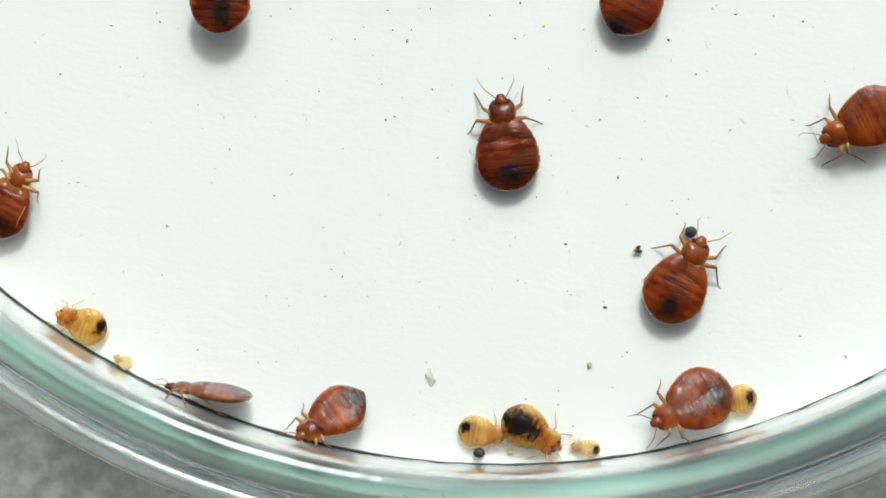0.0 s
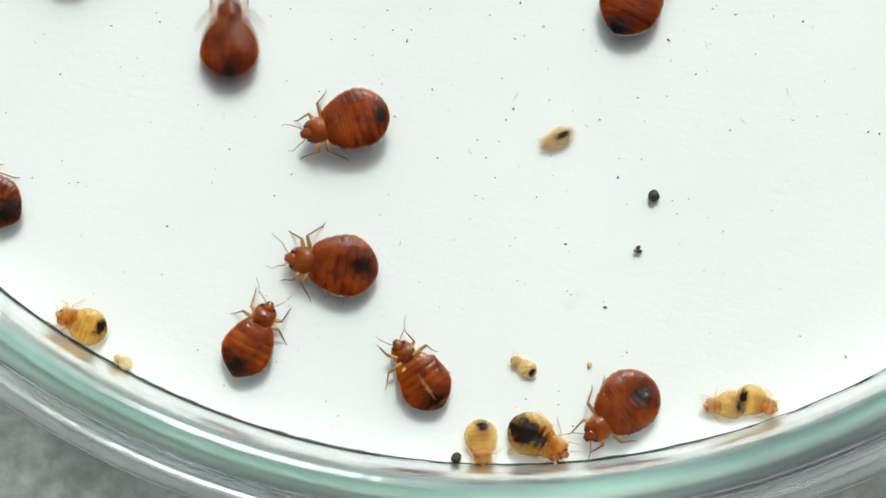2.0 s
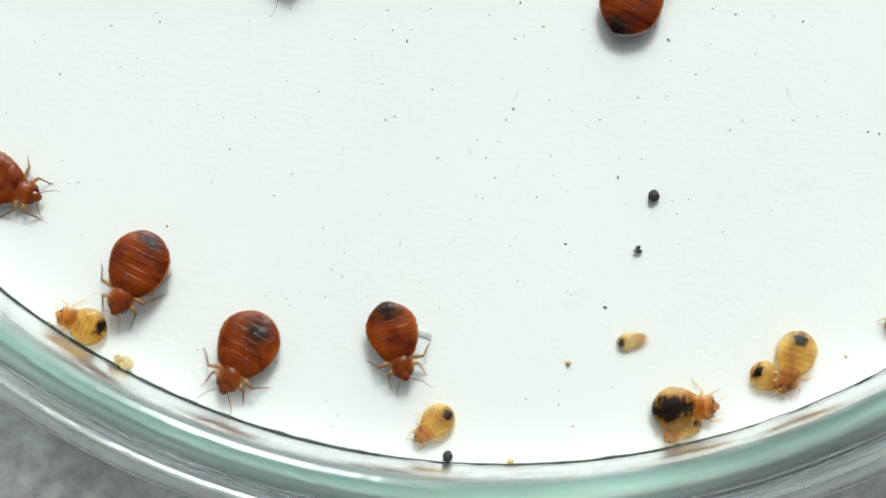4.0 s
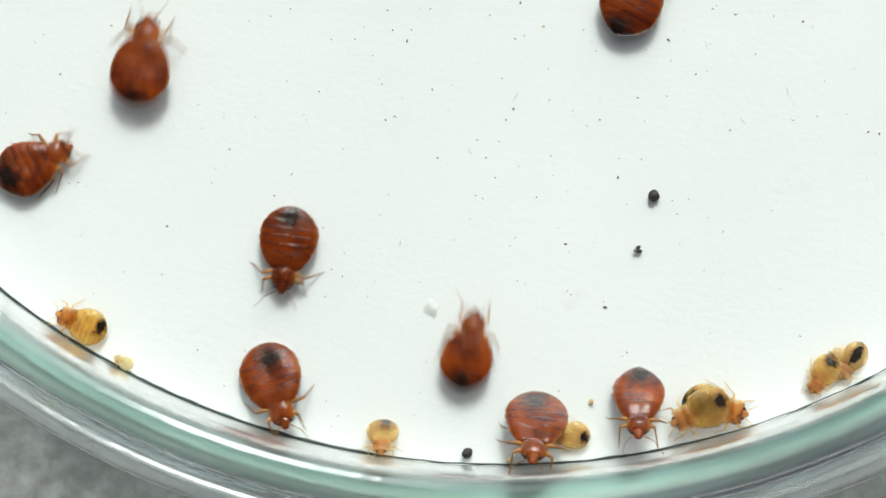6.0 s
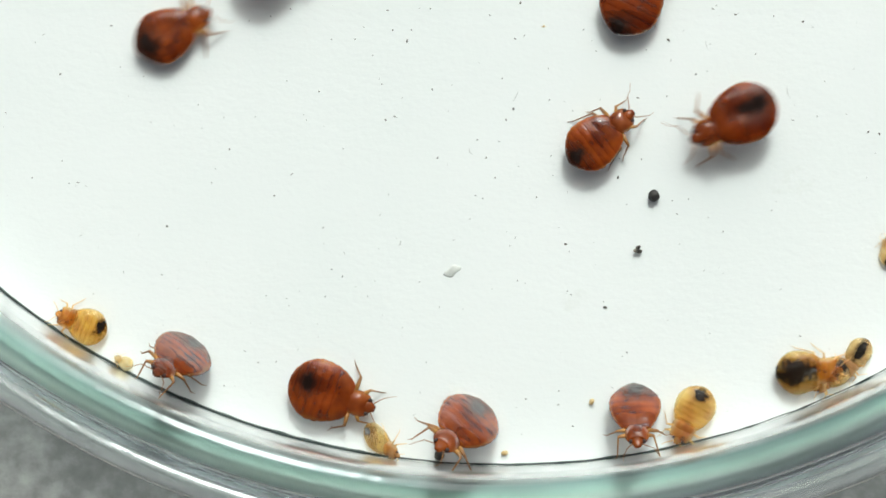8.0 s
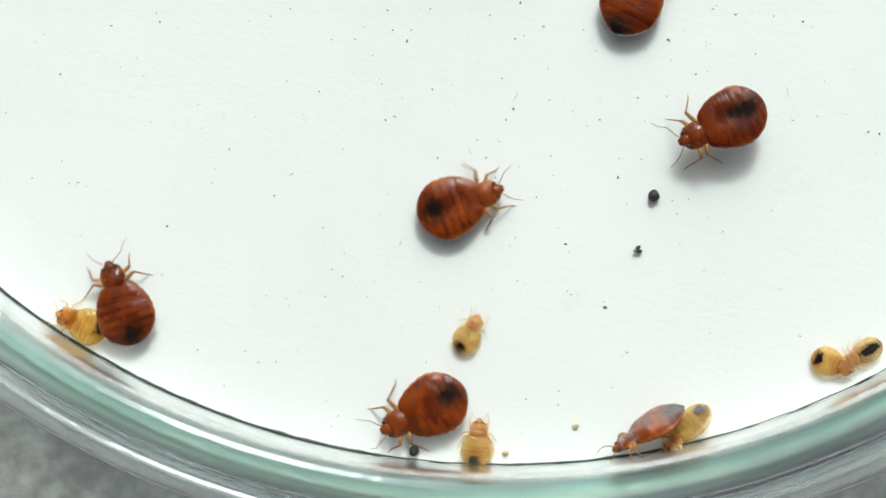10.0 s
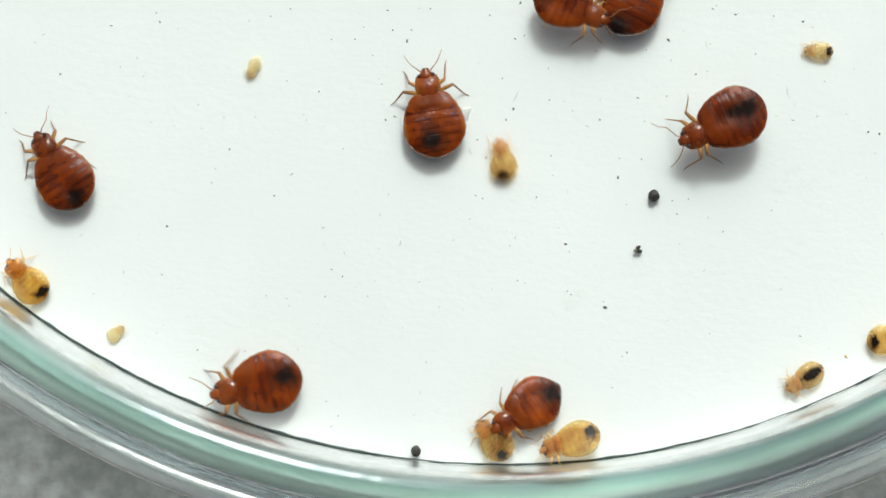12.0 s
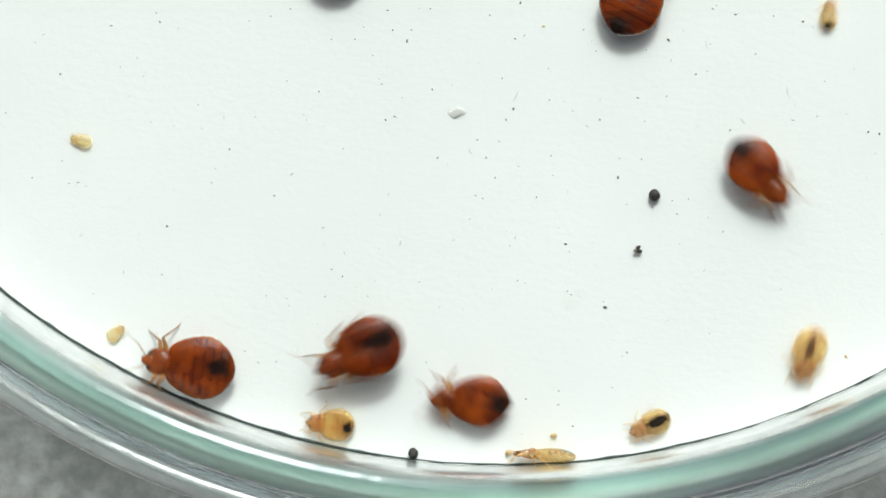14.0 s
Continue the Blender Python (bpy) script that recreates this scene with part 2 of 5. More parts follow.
def dish_wall():
    ring_wall("wall", 45.10 * MM, 47.55 * MM, FLOOR + 0.02 * MM, 7.5 * MM, 0.75 * MM, GLASS, "greenish glass wall with painted light bands and rounded rim")
    ring_wall("outer_wall", 47.95 * MM, 49.6 * MM, FLOOR - 0.5 * MM, 6.4 * MM, 0.5 * MM, GLASS_CLEAR, "clear outer glass wall of the lower dish, light bands painted in", 0.12 * MM)
    bm = bmesh.new()
    bmesh.ops.create_cone(bm, cap_ends=True, segments=360, radius1=47.9 * MM, radius2=47.9 * MM, depth=1.1 * MM, matrix=Matrix.Translation((0, 0, 0.65 * MM)))
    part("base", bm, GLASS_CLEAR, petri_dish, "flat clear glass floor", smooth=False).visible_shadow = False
    # Dark ring modelled in place of the shade line where wall meets paper.
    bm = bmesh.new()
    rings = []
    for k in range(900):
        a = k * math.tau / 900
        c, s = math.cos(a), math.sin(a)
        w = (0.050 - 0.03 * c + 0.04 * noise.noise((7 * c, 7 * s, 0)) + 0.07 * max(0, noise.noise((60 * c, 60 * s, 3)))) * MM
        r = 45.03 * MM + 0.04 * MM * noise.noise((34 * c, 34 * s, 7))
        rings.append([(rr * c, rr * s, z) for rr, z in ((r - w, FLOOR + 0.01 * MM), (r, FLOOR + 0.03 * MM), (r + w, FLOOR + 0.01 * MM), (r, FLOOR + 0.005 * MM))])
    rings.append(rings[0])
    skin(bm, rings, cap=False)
    part("seam", bm, SHADE_LINE, petri_dish, "thin dark uneven ring for the shade line round the floor")


dish_wall()

bm = bmesh.new()
bmesh.ops.create_cone(bm, cap_ends=True, segments=360, radius1=47.5 * MM, radius2=47.5 * MM, depth=0.28 * MM, matrix=Matrix.Translation((0, 0, FLOOR - 0.14 * MM)))
paper_disc = part("paper_disc", bm, PAPER_WHITE, None, smooth=False)
tagged(paper_disc, "round white paper with faint grain lining the dish", "paper")


# ---- insects ----
def outline(s, tip):
    """Half width of the abdomen, 0 to 1, from its front (s = 0) to its tail (s = 1), notched between its segments."""
    notch = 1 - 0.028 * (1 - abs(math.sin(math.pi * s * 7.7))) ** 2
    if s < 0.55:
        return notch * (0.48 + 0.52 * math.sin(math.pi / 2 * s / 0.55) ** 0.68)
    return notch * max(math.cos(math.pi / 2 * (s - 0.55) / 0.45), 0.0) ** tip


def abdomen_point(s, a, L, W, shape, out=0.0, front=0.22):
    """A point on the flattened, slightly dented abdomen: s along it, a round it from one flank (0) over the back (90 degrees)."""
    tip, seed, plump = shape
    w = outline(s, tip)
    c, up = math.cos(a), math.sin(a)
    top = plump * (0.115 if up > 0 else 0.10) * L
    thick = top * (0.25 + 0.75 * math.sin(math.pi * min(max(s * 0.9 + 0.08, 0), 1)) ** 0.7) * min(1, w * 2.5)
    dent = noise.noise((2.6 * s + seed, 1.5 * c * w + 0.5 * up, 0.7 * seed))
    sag = 1 - 0.30 * (1 - c * c) ** 3 * (0.55 + dent) if up > 0 else 1 + 0.12 * dent
    x = (front - (front + 0.5) * s) * L
    y = (W / 2 * w * (1 + 0.03 * noise.noise((3 * s, 2 * c, seed + 4.4))) + out * 0.5) * c
    z = (thick * sag + out) * math.copysign(abs(up) ** 0.9, up)
    return (x, y, z)


def leg_shape(side, pair, L, height, rnd, reach_by=1.0):
    """Points of one leg from its hip: thigh, shin and foot, which touches the ground."""
    reach = [(0.075, 0.145), (0.035, 0.20), (-0.10, 0.185)][pair]
    toe = [(0.25, 0.165), (-0.085, 0.335), (-0.37, 0.235)][pair]
    reach, toe = [[v * reach_by for v in pair_of] for pair_of in (reach, toe)]
    jit = lambda: rnd.uniform(-0.03, 0.03)
    knee = Vector(((reach[0] + jit()) * L, side * (reach[1] + jit()) * L, 0.045 * L))
    foot = Vector(((toe[0] + jit()) * L, side * (toe[1] + jit()) * L, -height + 0.012 * L))
    claw = foot + Vector(((toe[0] - reach[0]) * 0.28 * L, side * (toe[1] - reach[1] + 0.05) * 0.28 * L, -0.006 * L))
    mid = knee * 0.5 + Vector((0, 0, 0.02 * L))
    return [Vector((0, 0, 0)), mid, knee, knee.lerp(foot, 0.15), knee.lerp(foot, 0.75), foot, claw]


def insect(name, length, width, label, shell, rim, fore, limb, tip, seed, height, young, plump=1.0, pad=None):
    """One bed bug: origin on the ground under its middle, head towards +x. Sizes in mm."""
    L, W = length * MM, width * MM
    rnd = random.Random(seed)
    tip = (tip, seed * 1.37, plump)
    bug = tagged(new(name), label, "insect", "bed bugs in the dish")
    bug["long"], bug["wide"], bug["tall"] = length, width, height / MM
    up, front = Matrix.Translation((0, 0, height)), 0.19 if young else 0.22

    def lift(bm):
        bmesh.ops.transform(bm, matrix=up, verts=bm.verts)
        return bm

    bm = bmesh.new()
    skin(bm, [[abdomen_point(s, k * math.tau / 26, L, W, tip, -0.003 * L, front) for k in range(26)] for s in [min(0.999, j / 52) for j in range(53)]])
    abdomen = part("abdomen", lift(bm), rim, bug)
    rise = 0.0013 if young else 0.0020
    ragged = lambda s, k: min(max(s, 0.01) + 0.007 * noise.noise((9 * s + seed, 0.45 * k, 1.1)), 0.995)
    edges = [0.0, 0.13, 0.26, 0.39, 0.52, 0.65, 0.77, 0.88, 0.985]
    for s0, s1 in zip(edges, edges[1:]):
        bm = bmesh.new()
        rows = [(s0, -0.0015), (s0 * 0.7 + s1 * 0.3, 0.25 * rise), (s0 * 0.3 + s1 * 0.7, 0.7 * rise), (s1 + 0.006, rise), (s1 + 0.020, rise), (s1 + 0.023, 0.0)]
        skin(bm, [[abdomen_point(ragged(s, k), math.radians(20 + 140 * k / 18), L, W, tip, o * L, front) for k in range(19)] for s, o in rows], loop=False)
        part("tergite", lift(bm), shell, abdomen)
    if not young:
        for s0, s1 in zip(edges[1:7], edges[2:8]):
            bm = bmesh.new()
            rows = [(s0, 0.001), (s0 * 0.6 + s1 * 0.4, 0.0025), (s1 * 0.94 + s0 * 0.06, 0.004), (s1 + 0.016, -0.001)]
            skin(bm, [[abdomen_point(ragged(s, k), math.radians(-14 - 152 * k / 14), L, W, tip, o * L, front) for k in range(15)] for s, o in rows], loop=False)
            part("sternite", lift(bm), shell, abdomen)
    # thorax shield: broad, low, with rounded side lobes that clasp the head
    bm = bmesh.new()
    rings = []
    for j in range(13):
        s = j / 12
        w = (0.07 + 0.075 * math.sin(math.pi * (0.14 + 0.74 * s)) ** 0.75) * L * (1.3 if young else 1.0)
        h = (0.012 + 0.058 * math.sin(math.pi * (0.06 + 0.80 * s)) ** 0.6) * L
        ring = []
        for k in range(20):
            a = k * math.tau / 20
            lobe = abs(math.cos(a)) ** 3
            ring.append(((0.385 - 0.205 * s + 0.036 * lobe * (1 - s)) * L, w * math.cos(a), h * math.copysign(abs(math.sin(a)) ** 1.2, math.sin(a))))
        rings.append(ring)
    skin(bm, rings)
    part("pronotum", lift(bm), fore, bug)
    if young:
        for at, w in ((0.19, 0.20),):
            bm = bmesh.new()
            blob(bm, (at * L, 0, 0.008 * L), (0.10 * L, w * L, 0.085 * L), seed, 0.16, 10, 16)
            part("thorax_plate", lift(bm), fore, bug)
    else:
        for side in (-1, 1):
            bm = bmesh.new()
            grid = []
            for j in range(6):
                s = 0.015 + 0.20 * j / 5
                bow = [0.75, 0.95, 1.0, 0.97, 0.85, 0.6][j]
                grid.append([abdomen_point(s + 0.012 * q, math.radians(90 + side * (-4 + 70 * bow * q / 5)), L, W, tip, (0.019 - 0.010 * abs(q / 5 - 0.3)) * L * (1 if j < 5 else 0.6)) for q in range(6)])
            skin(bm, grid, loop=False)
            part("wing_pad", lift(bm), pad or shell, bug, "short leathery wing pad")
    # head, snout, eyes and feelers
    bm = bmesh.new()
    rings = []
    for x, w, h in ((0.34, 0.06, 0.035), (0.385, 0.07, 0.046), (0.42, 0.077, 0.047), (0.445, 0.066, 0.042), (0.468, 0.046, 0.034), (0.488, 0.040, 0.027), (0.500, 0.028, 0.014)):
        rings.append([(x * L, w * L * math.cos(k * math.tau / 14), h * L * math.sin(k * math.tau / 14) - 0.01 * L) for k in range(14)])
    skin(bm, rings)
    head = part("head", lift(bm), fore, bug)
    for side in (-1, 1):
        bm = bmesh.new()
        blob(bm, (0.415 * L, side * 0.076 * L, 0.0), (0.030 * L, 0.026 * L, 0.030 * L), seed, 0, 6, 8)
        part("eye", lift(bm), EYE_BLACK, head, "dark bead-like eye")
        bm = bmesh.new()
        sway = rnd.uniform(-0.06, 0.06)
        way = [(0.455, 0.045, 0.0), (0.49, 0.08, 0.02), (0.55, 0.15 + sway, 0.03), (0.62, 0.19 + sway, 0.0), (0.68, 0.22 + sway * 2, -0.04)]
        way = way[:4] if young else way
        tube(bm, [(x * L, side * y * L, z * L) for x, y, z in way], [r * L for r in (0.007, 0.0065, 0.0055, 0.004, 0.0025)][:len(way)], 5)
        part("antenna", lift(bm), limb, head, "thin jointed feeler")
        for pair, x in enumerate((0.30, 0.225, 0.15)):
            hip = (x * L, side * 0.085 * L, height - 0.045 * L)
            bm = bmesh.new()
            tube(bm, leg_shape(side, pair, L, hip[2], rnd, 0.9 if young else 0.86), [r * L * (0.85 if young else 1.0) for r in (0.020, 0.026, 0.017, 0.011, 0.0085, 0.006, 0.0022)], 7)
            leg = part("leg", bm, limb, bug, "thin jointed leg")
            leg.location = hip
            leg["beat"] = (pair + (side > 0)) % 2
    return bug


def limb_material(name, col, shin, size):
    """Thigh in one tone, shin and foot in another."""
    n = Net(name)
    where = n.coords()
    far = n.add("VectorMath")
    far.operation = "LENGTH"
    n.link(where, far.inputs[0])
    tone = n.calc("ADD", n.calc("DIVIDE", far.outputs["Value"], size), n.calc("MULTIPLY", n.noise(where, 2500, 3), 0.3))
    tint = n.ramp(tone, [(0.28, col), (0.55, shin)])
    n.set(Base_Color=tint, Roughness=0.3)
    n.translucent(tint, 0.3)
    return n.mat


LIMB_AMBER = limb_material("limb_amber", (0.70, 0.36, 0.085), (0.33, 0.16, 0.06), 2.2 * MM)
LIMB_STRAW = limb_material("limb_straw", (0.90, 0.66, 0.28), (0.72, 0.50, 0.20), 1.4 * MM)


def bed_bug(length, width, label, tone, spot, tip, seed, belly_line=False, plump=0.76, stand=0.185):
    blend = lambda a, b: tuple(p + (q - p) * tone for p, q in zip(a, b))
    size, gut, halo = length * MM, (0.014, 0.006, 0.003), (0.045, 0.009, 0.002)
    dark, light = blend((0.085, 0.008, 0.0010), (0.21, 0.024, 0.002)), blend((0.34, 0.048, 0.003), (0.66, 0.145, 0.009))
    amber = blend((0.42, 0.13, 0.018), (0.70, 0.26, 0.035))
    shell = shell_material("cuticle_brown", dark, light, spot, size, seed, 0.13, 0.2, gut, 0.28, 0.72, 0.055, 0.024, 0.3, 0.0, halo, (amber, 0.27, 0.37))
    rim = shell_material("cuticle_rim", light, amber, spot, size, seed, 0.1, 0.3, gut, relief_depth=0.016, shine=0.8)
    fore = shell_material("cuticle_fore", dark, blend((0.34, 0.055, 0.006), (0.68, 0.17, 0.016)), (0, 0, 0, 0), size, seed, 0.16, 0.2, gut, bands=0.0, relief_depth=0.013, flank=(amber, 0.09, 0.17))
    pad = shell_material("cuticle_pad", dark, tuple(0.9 * a + 0.1 * b for a, b in zip(light, amber)), (0, 0, 0, 0), size, seed + 2, 0.13, 0.25, gut, bands=0.0, relief_depth=0.014)
    bug = insect("bed_bug", length, width, label, shell, rim, fore, LIMB_AMBER, tip, seed, stand * size, False, plump, pad)
    if belly_line:
        bm = bmesh.new()
        rows = []
        for j in range(12):
            s = 0.30 + 0.52 * j / 11
            half = 1.2 + 3.0 * math.sin(math.pi * j / 11) + 3.6 * abs(noise.noise((j * 1.3, seed, 0)))
            rows.append([abdomen_point(s, math.radians(270 + half * (k / 2 - 1)), size, width * MM, (tip, seed * 1.37, plump), size * (0.006 if 0 < k < 4 else 0.001)) for k in range(5)])
        skin(bm, rows, loop=False)
        bmesh.ops.transform(bm, matrix=Matrix.Translation((0, 0, stand * size)), verts=bm.verts)
        part("belly_line", bm, BELLY_PALE, bug, "pale yellowish line along the belly")
    return bug


def nymph(length, width, label, spot, seed, tone=0.0, pale=0.0, gut=(0.012, 0.008, 0.005)):
    mixed = lambda a, b, f: tuple(p + (q - p) * f for p, q in zip(a, b))
    dark = mixed(mixed((0.62, 0.28, 0.024), (0.52, 0.18, 0.012), tone), (0.92, 0.82, 0.54), pale)
    light = mixed(mixed((0.97, 0.75, 0.19), (0.92, 0.60, 0.09), tone), (0.97, 0.94, 0.80), pale)
    edge = mixed((0.96, 0.82, 0.42), (0.98, 0.96, 0.86), min(1.0, 1.3 * pale))
    size, halo = length * MM, mixed((0.50, 0.17, 0.014), (0.80, 0.60, 0.28), pale)
    shell = shell_material("cuticle_honey", dark, light, spot, size, seed, 0.07, 0.5, gut, 0.34, 0.58, 0.03, 0.022, 0.45, 0.0, halo, (edge, 0.19, 0.34), 0.5, 0.62, 0.9, (0.62, 1.12), 0.82)
    fore = shell_material("cuticle_orange", mixed((0.46, 0.12, 0.010), (0.88, 0.70, 0.38), pale), mixed((0.82, 0.38, 0.045), (0.95, 0.86, 0.60), pale), (0, 0, 0, 0), size, seed, 0.07, 0.45, gut, 0.34, 0.60, 0.0, 0.02, 0.4, 0.0, None, (edge, 0.11, 0.2), 0.5, 0.42, 0.8, (0.35, 1.3), 0.75)
    return insect("bed_bug_nymph", length, width, label, shell, shell, fore, LIMB_STRAW, 0.52, seed, 0.17 * size, True)


def make_pellet(length, width, label, seed):
    bm = bmesh.new()
    r = length * MM / 2
    blob(bm, (0, 0, 0.84 * r), (r, width / length * r, 0.84 * r), seed, 0.16, 12, 18)
    ob = part("dropping", bm, PELLET_BLACK, None)
    ob["long"], ob["wide"], ob["tall"] = length, width, 0.0
    return tagged(ob, label, "dropping", "droppings on the paper")


def make_egg(length, width, label, seed):
    bm = bmesh.new()
    blob(bm, (0, 0, width * MM / 2), (length * MM / 2, width * MM / 2, width * MM / 2), seed, 0.12, 10, 12)
    ob = part("insect_egg", bm, EGG_CREAM, None)
    ob["long"], ob["wide"], ob["tall"] = length, width, 0.0
    return tagged(ob, label, "egg", "eggs on the paper")


def make_flake(length, width, label, seed):
    bm = bmesh.new()
    L, W = length * MM, width * MM
    rows = []
    for j in range(10):
        s = j / 9 - 0.5
        w = W / 2 * (math.cos(math.pi * s) ** 0.6 + 0.1)
        rows.append([(s * L, w * math.cos(a) + 0.15 * W * math.sin(9 * s), (0.09 + 0.07 * math.sin(5 * s + 1)) * W * (1 + math.sin(a))) for a in [k * math.tau / 10 for k in range(10)]])
    skin(bm, rows)
    ob = part("shed_skin", bm, SKIN_PALE, None)
    ob["long"], ob["wide"], ob["tall"] = length, width, 0.0
    return tagged(ob, label, "shed skin")


still = bed_bug(5.40, 3.52, 'dark red-brown adult bed bug standing still on paper', tone=0.2, spot=(-0.42, 0.0, 0.084, 0.120), tip=0.62, seed=1)
roamer = bed_bug(5.18, 3.39, 'glossy mahogany adult bed bug with broad dark gut patch', tone=0.15, spot=(-0.27, -0.03, 0.180, 0.090), tip=0.47, seed=2, stand=0.33)
climber = bed_bug(5.40, 3.64, 'large dark red-brown adult bed bug, broad and flat', tone=0.12, spot=(-0.33, 0.0, 0.108, 0.156), tip=0.45, seed=3, stand=0.16)
crosser = bed_bug(5.08, 3.39, 'red-brown adult bed bug with banded round abdomen', tone=0.55, spot=(-0.41, 0.02, 0.05, 0.110), tip=0.47, seed=4, stand=0.27)
lurker = bed_bug(4.77, 3.08, 'amber-brown adult bed bug with pointed dark tail', tone=0.5, spot=(-0.34, 0.0, 0.120, 0.192), tip=0.65, seed=5, stand=0.16)
tumbler = bed_bug(4.90, 3.33, 'stout chestnut adult bed bug, at first lying on edge', tone=0.22, spot=(-0.38, 0.0, 0.096, 0.120), tip=0.48, seed=6, belly_line=True)
walker = bed_bug(4.65, 2.89, 'slim orange-brown adult bed bug with pointed tail', tone=0.6, spot=(-0.38, 0.03, 0.120, 0.120), tip=0.74, seed=7)
flipper = bed_bug(4.55, 2.95, 'slim chestnut adult bed bug, at first lying on its back', tone=0.5, spot=(-0.4, 0.0, 0.108, 0.120), tip=0.6, seed=8, belly_line=True, stand=0.25)
waller = bed_bug(5.02, 3.52, 'shiny red-brown adult bed bug climbing against glass', tone=0.45, spot=(-0.31, 0.04, 0.108, 0.096), tip=0.47, seed=9)
rounder = bed_bug(5.27, 3.52, 'broad rust-red adult bed bug with dark gut spot', tone=0.5, spot=(-0.33, -0.03, 0.120, 0.096), tip=0.52, seed=10)
settler = nymph(3.08, 2.07, 'honey-yellow bed bug nymph resting against the glass wall', spot=(-0.36, -0.1, 0.096, 0.144), seed=11)
speckling = nymph(1.18, 0.82, 'tiny pale translucent bed bug nymph on white paper', pale=1.0, spot=(-0.3, 0.0, 0.000, 0.000), seed=12)
hatchling = nymph(2.75, 1.86, 'yellow translucent bed bug nymph with black gut spot', pale=0.25, spot=(-0.36, 0.05, 0.108, 0.120), seed=13)
patterned = nymph(3.75, 2.45, 'large amber nymph with black jagged blood-filled gut', tone=0.3, spot=(-0.22, 0.0, 0.324, 0.204), seed=14)
latecomer = nymph(3.14, 1.88, 'slim pale cream nymph with a thin dark gut line', pale=0.45, gut=(0.22, 0.11, 0.05), spot=(-0.12, 0.0, 0.240, 0.065), seed=22)
wanderer = nymph(2.42, 1.60, 'pale yellow bed bug nymph with small black spot', pale=0.35, spot=(-0.36, 0.05, 0.108, 0.132), seed=15)
straggler = nymph(2.50, 1.68, 'golden translucent bed bug nymph beside the glass wall', pale=0.2, spot=(-0.34, 0.0, 0.096, 0.156), seed=16)
descender = nymph(3.52, 2.32, 'long honey-coloured bed bug nymph with faint dark gut', pale=0.15, spot=(-0.36, 0.0, 0.108, 0.120), seed=17)
darkling = nymph(2.45, 1.41, 'small straw-coloured nymph with long black gut stripe', pale=0.5, spot=(-0.2, 0.0, 0.300, 0.120), seed=18)
sprinter = nymph(1.95, 1.13, 'tiny cream nymph with a black gut streak', pale=0.8, spot=(-0.22, 0.0, 0.240, 0.108), seed=19)
midget = nymph(1.68, 0.98, 'tiny cream-yellow nymph with a black tail spot', pale=0.7, spot=(-0.36, 0.0, 0.108, 0.156), seed=20)
mite = nymph(1.28, 0.76, 'tiny pale straw nymph without any dark gut', pale=1.0, spot=(-0.3, 0.0, 0.000, 0.000), seed=21)
pellet = make_pellet(0.69, 0.63, 'round charcoal-black dropping on white paper', seed=1)
dropping = make_pellet(0.63, 0.56, 'small round black dropping beside the glass wall', seed=2)
egg = make_egg(0.36, 0.26, 'tiny pale yellow bed bug egg on paper', seed=3)
egg_second = make_egg(0.40, 0.27, 'tiny cream bed bug egg beside the glass wall', seed=4)
flake = make_flake(1.07, 0.44, 'thin translucent whitish shed skin flake on paper', seed=5)


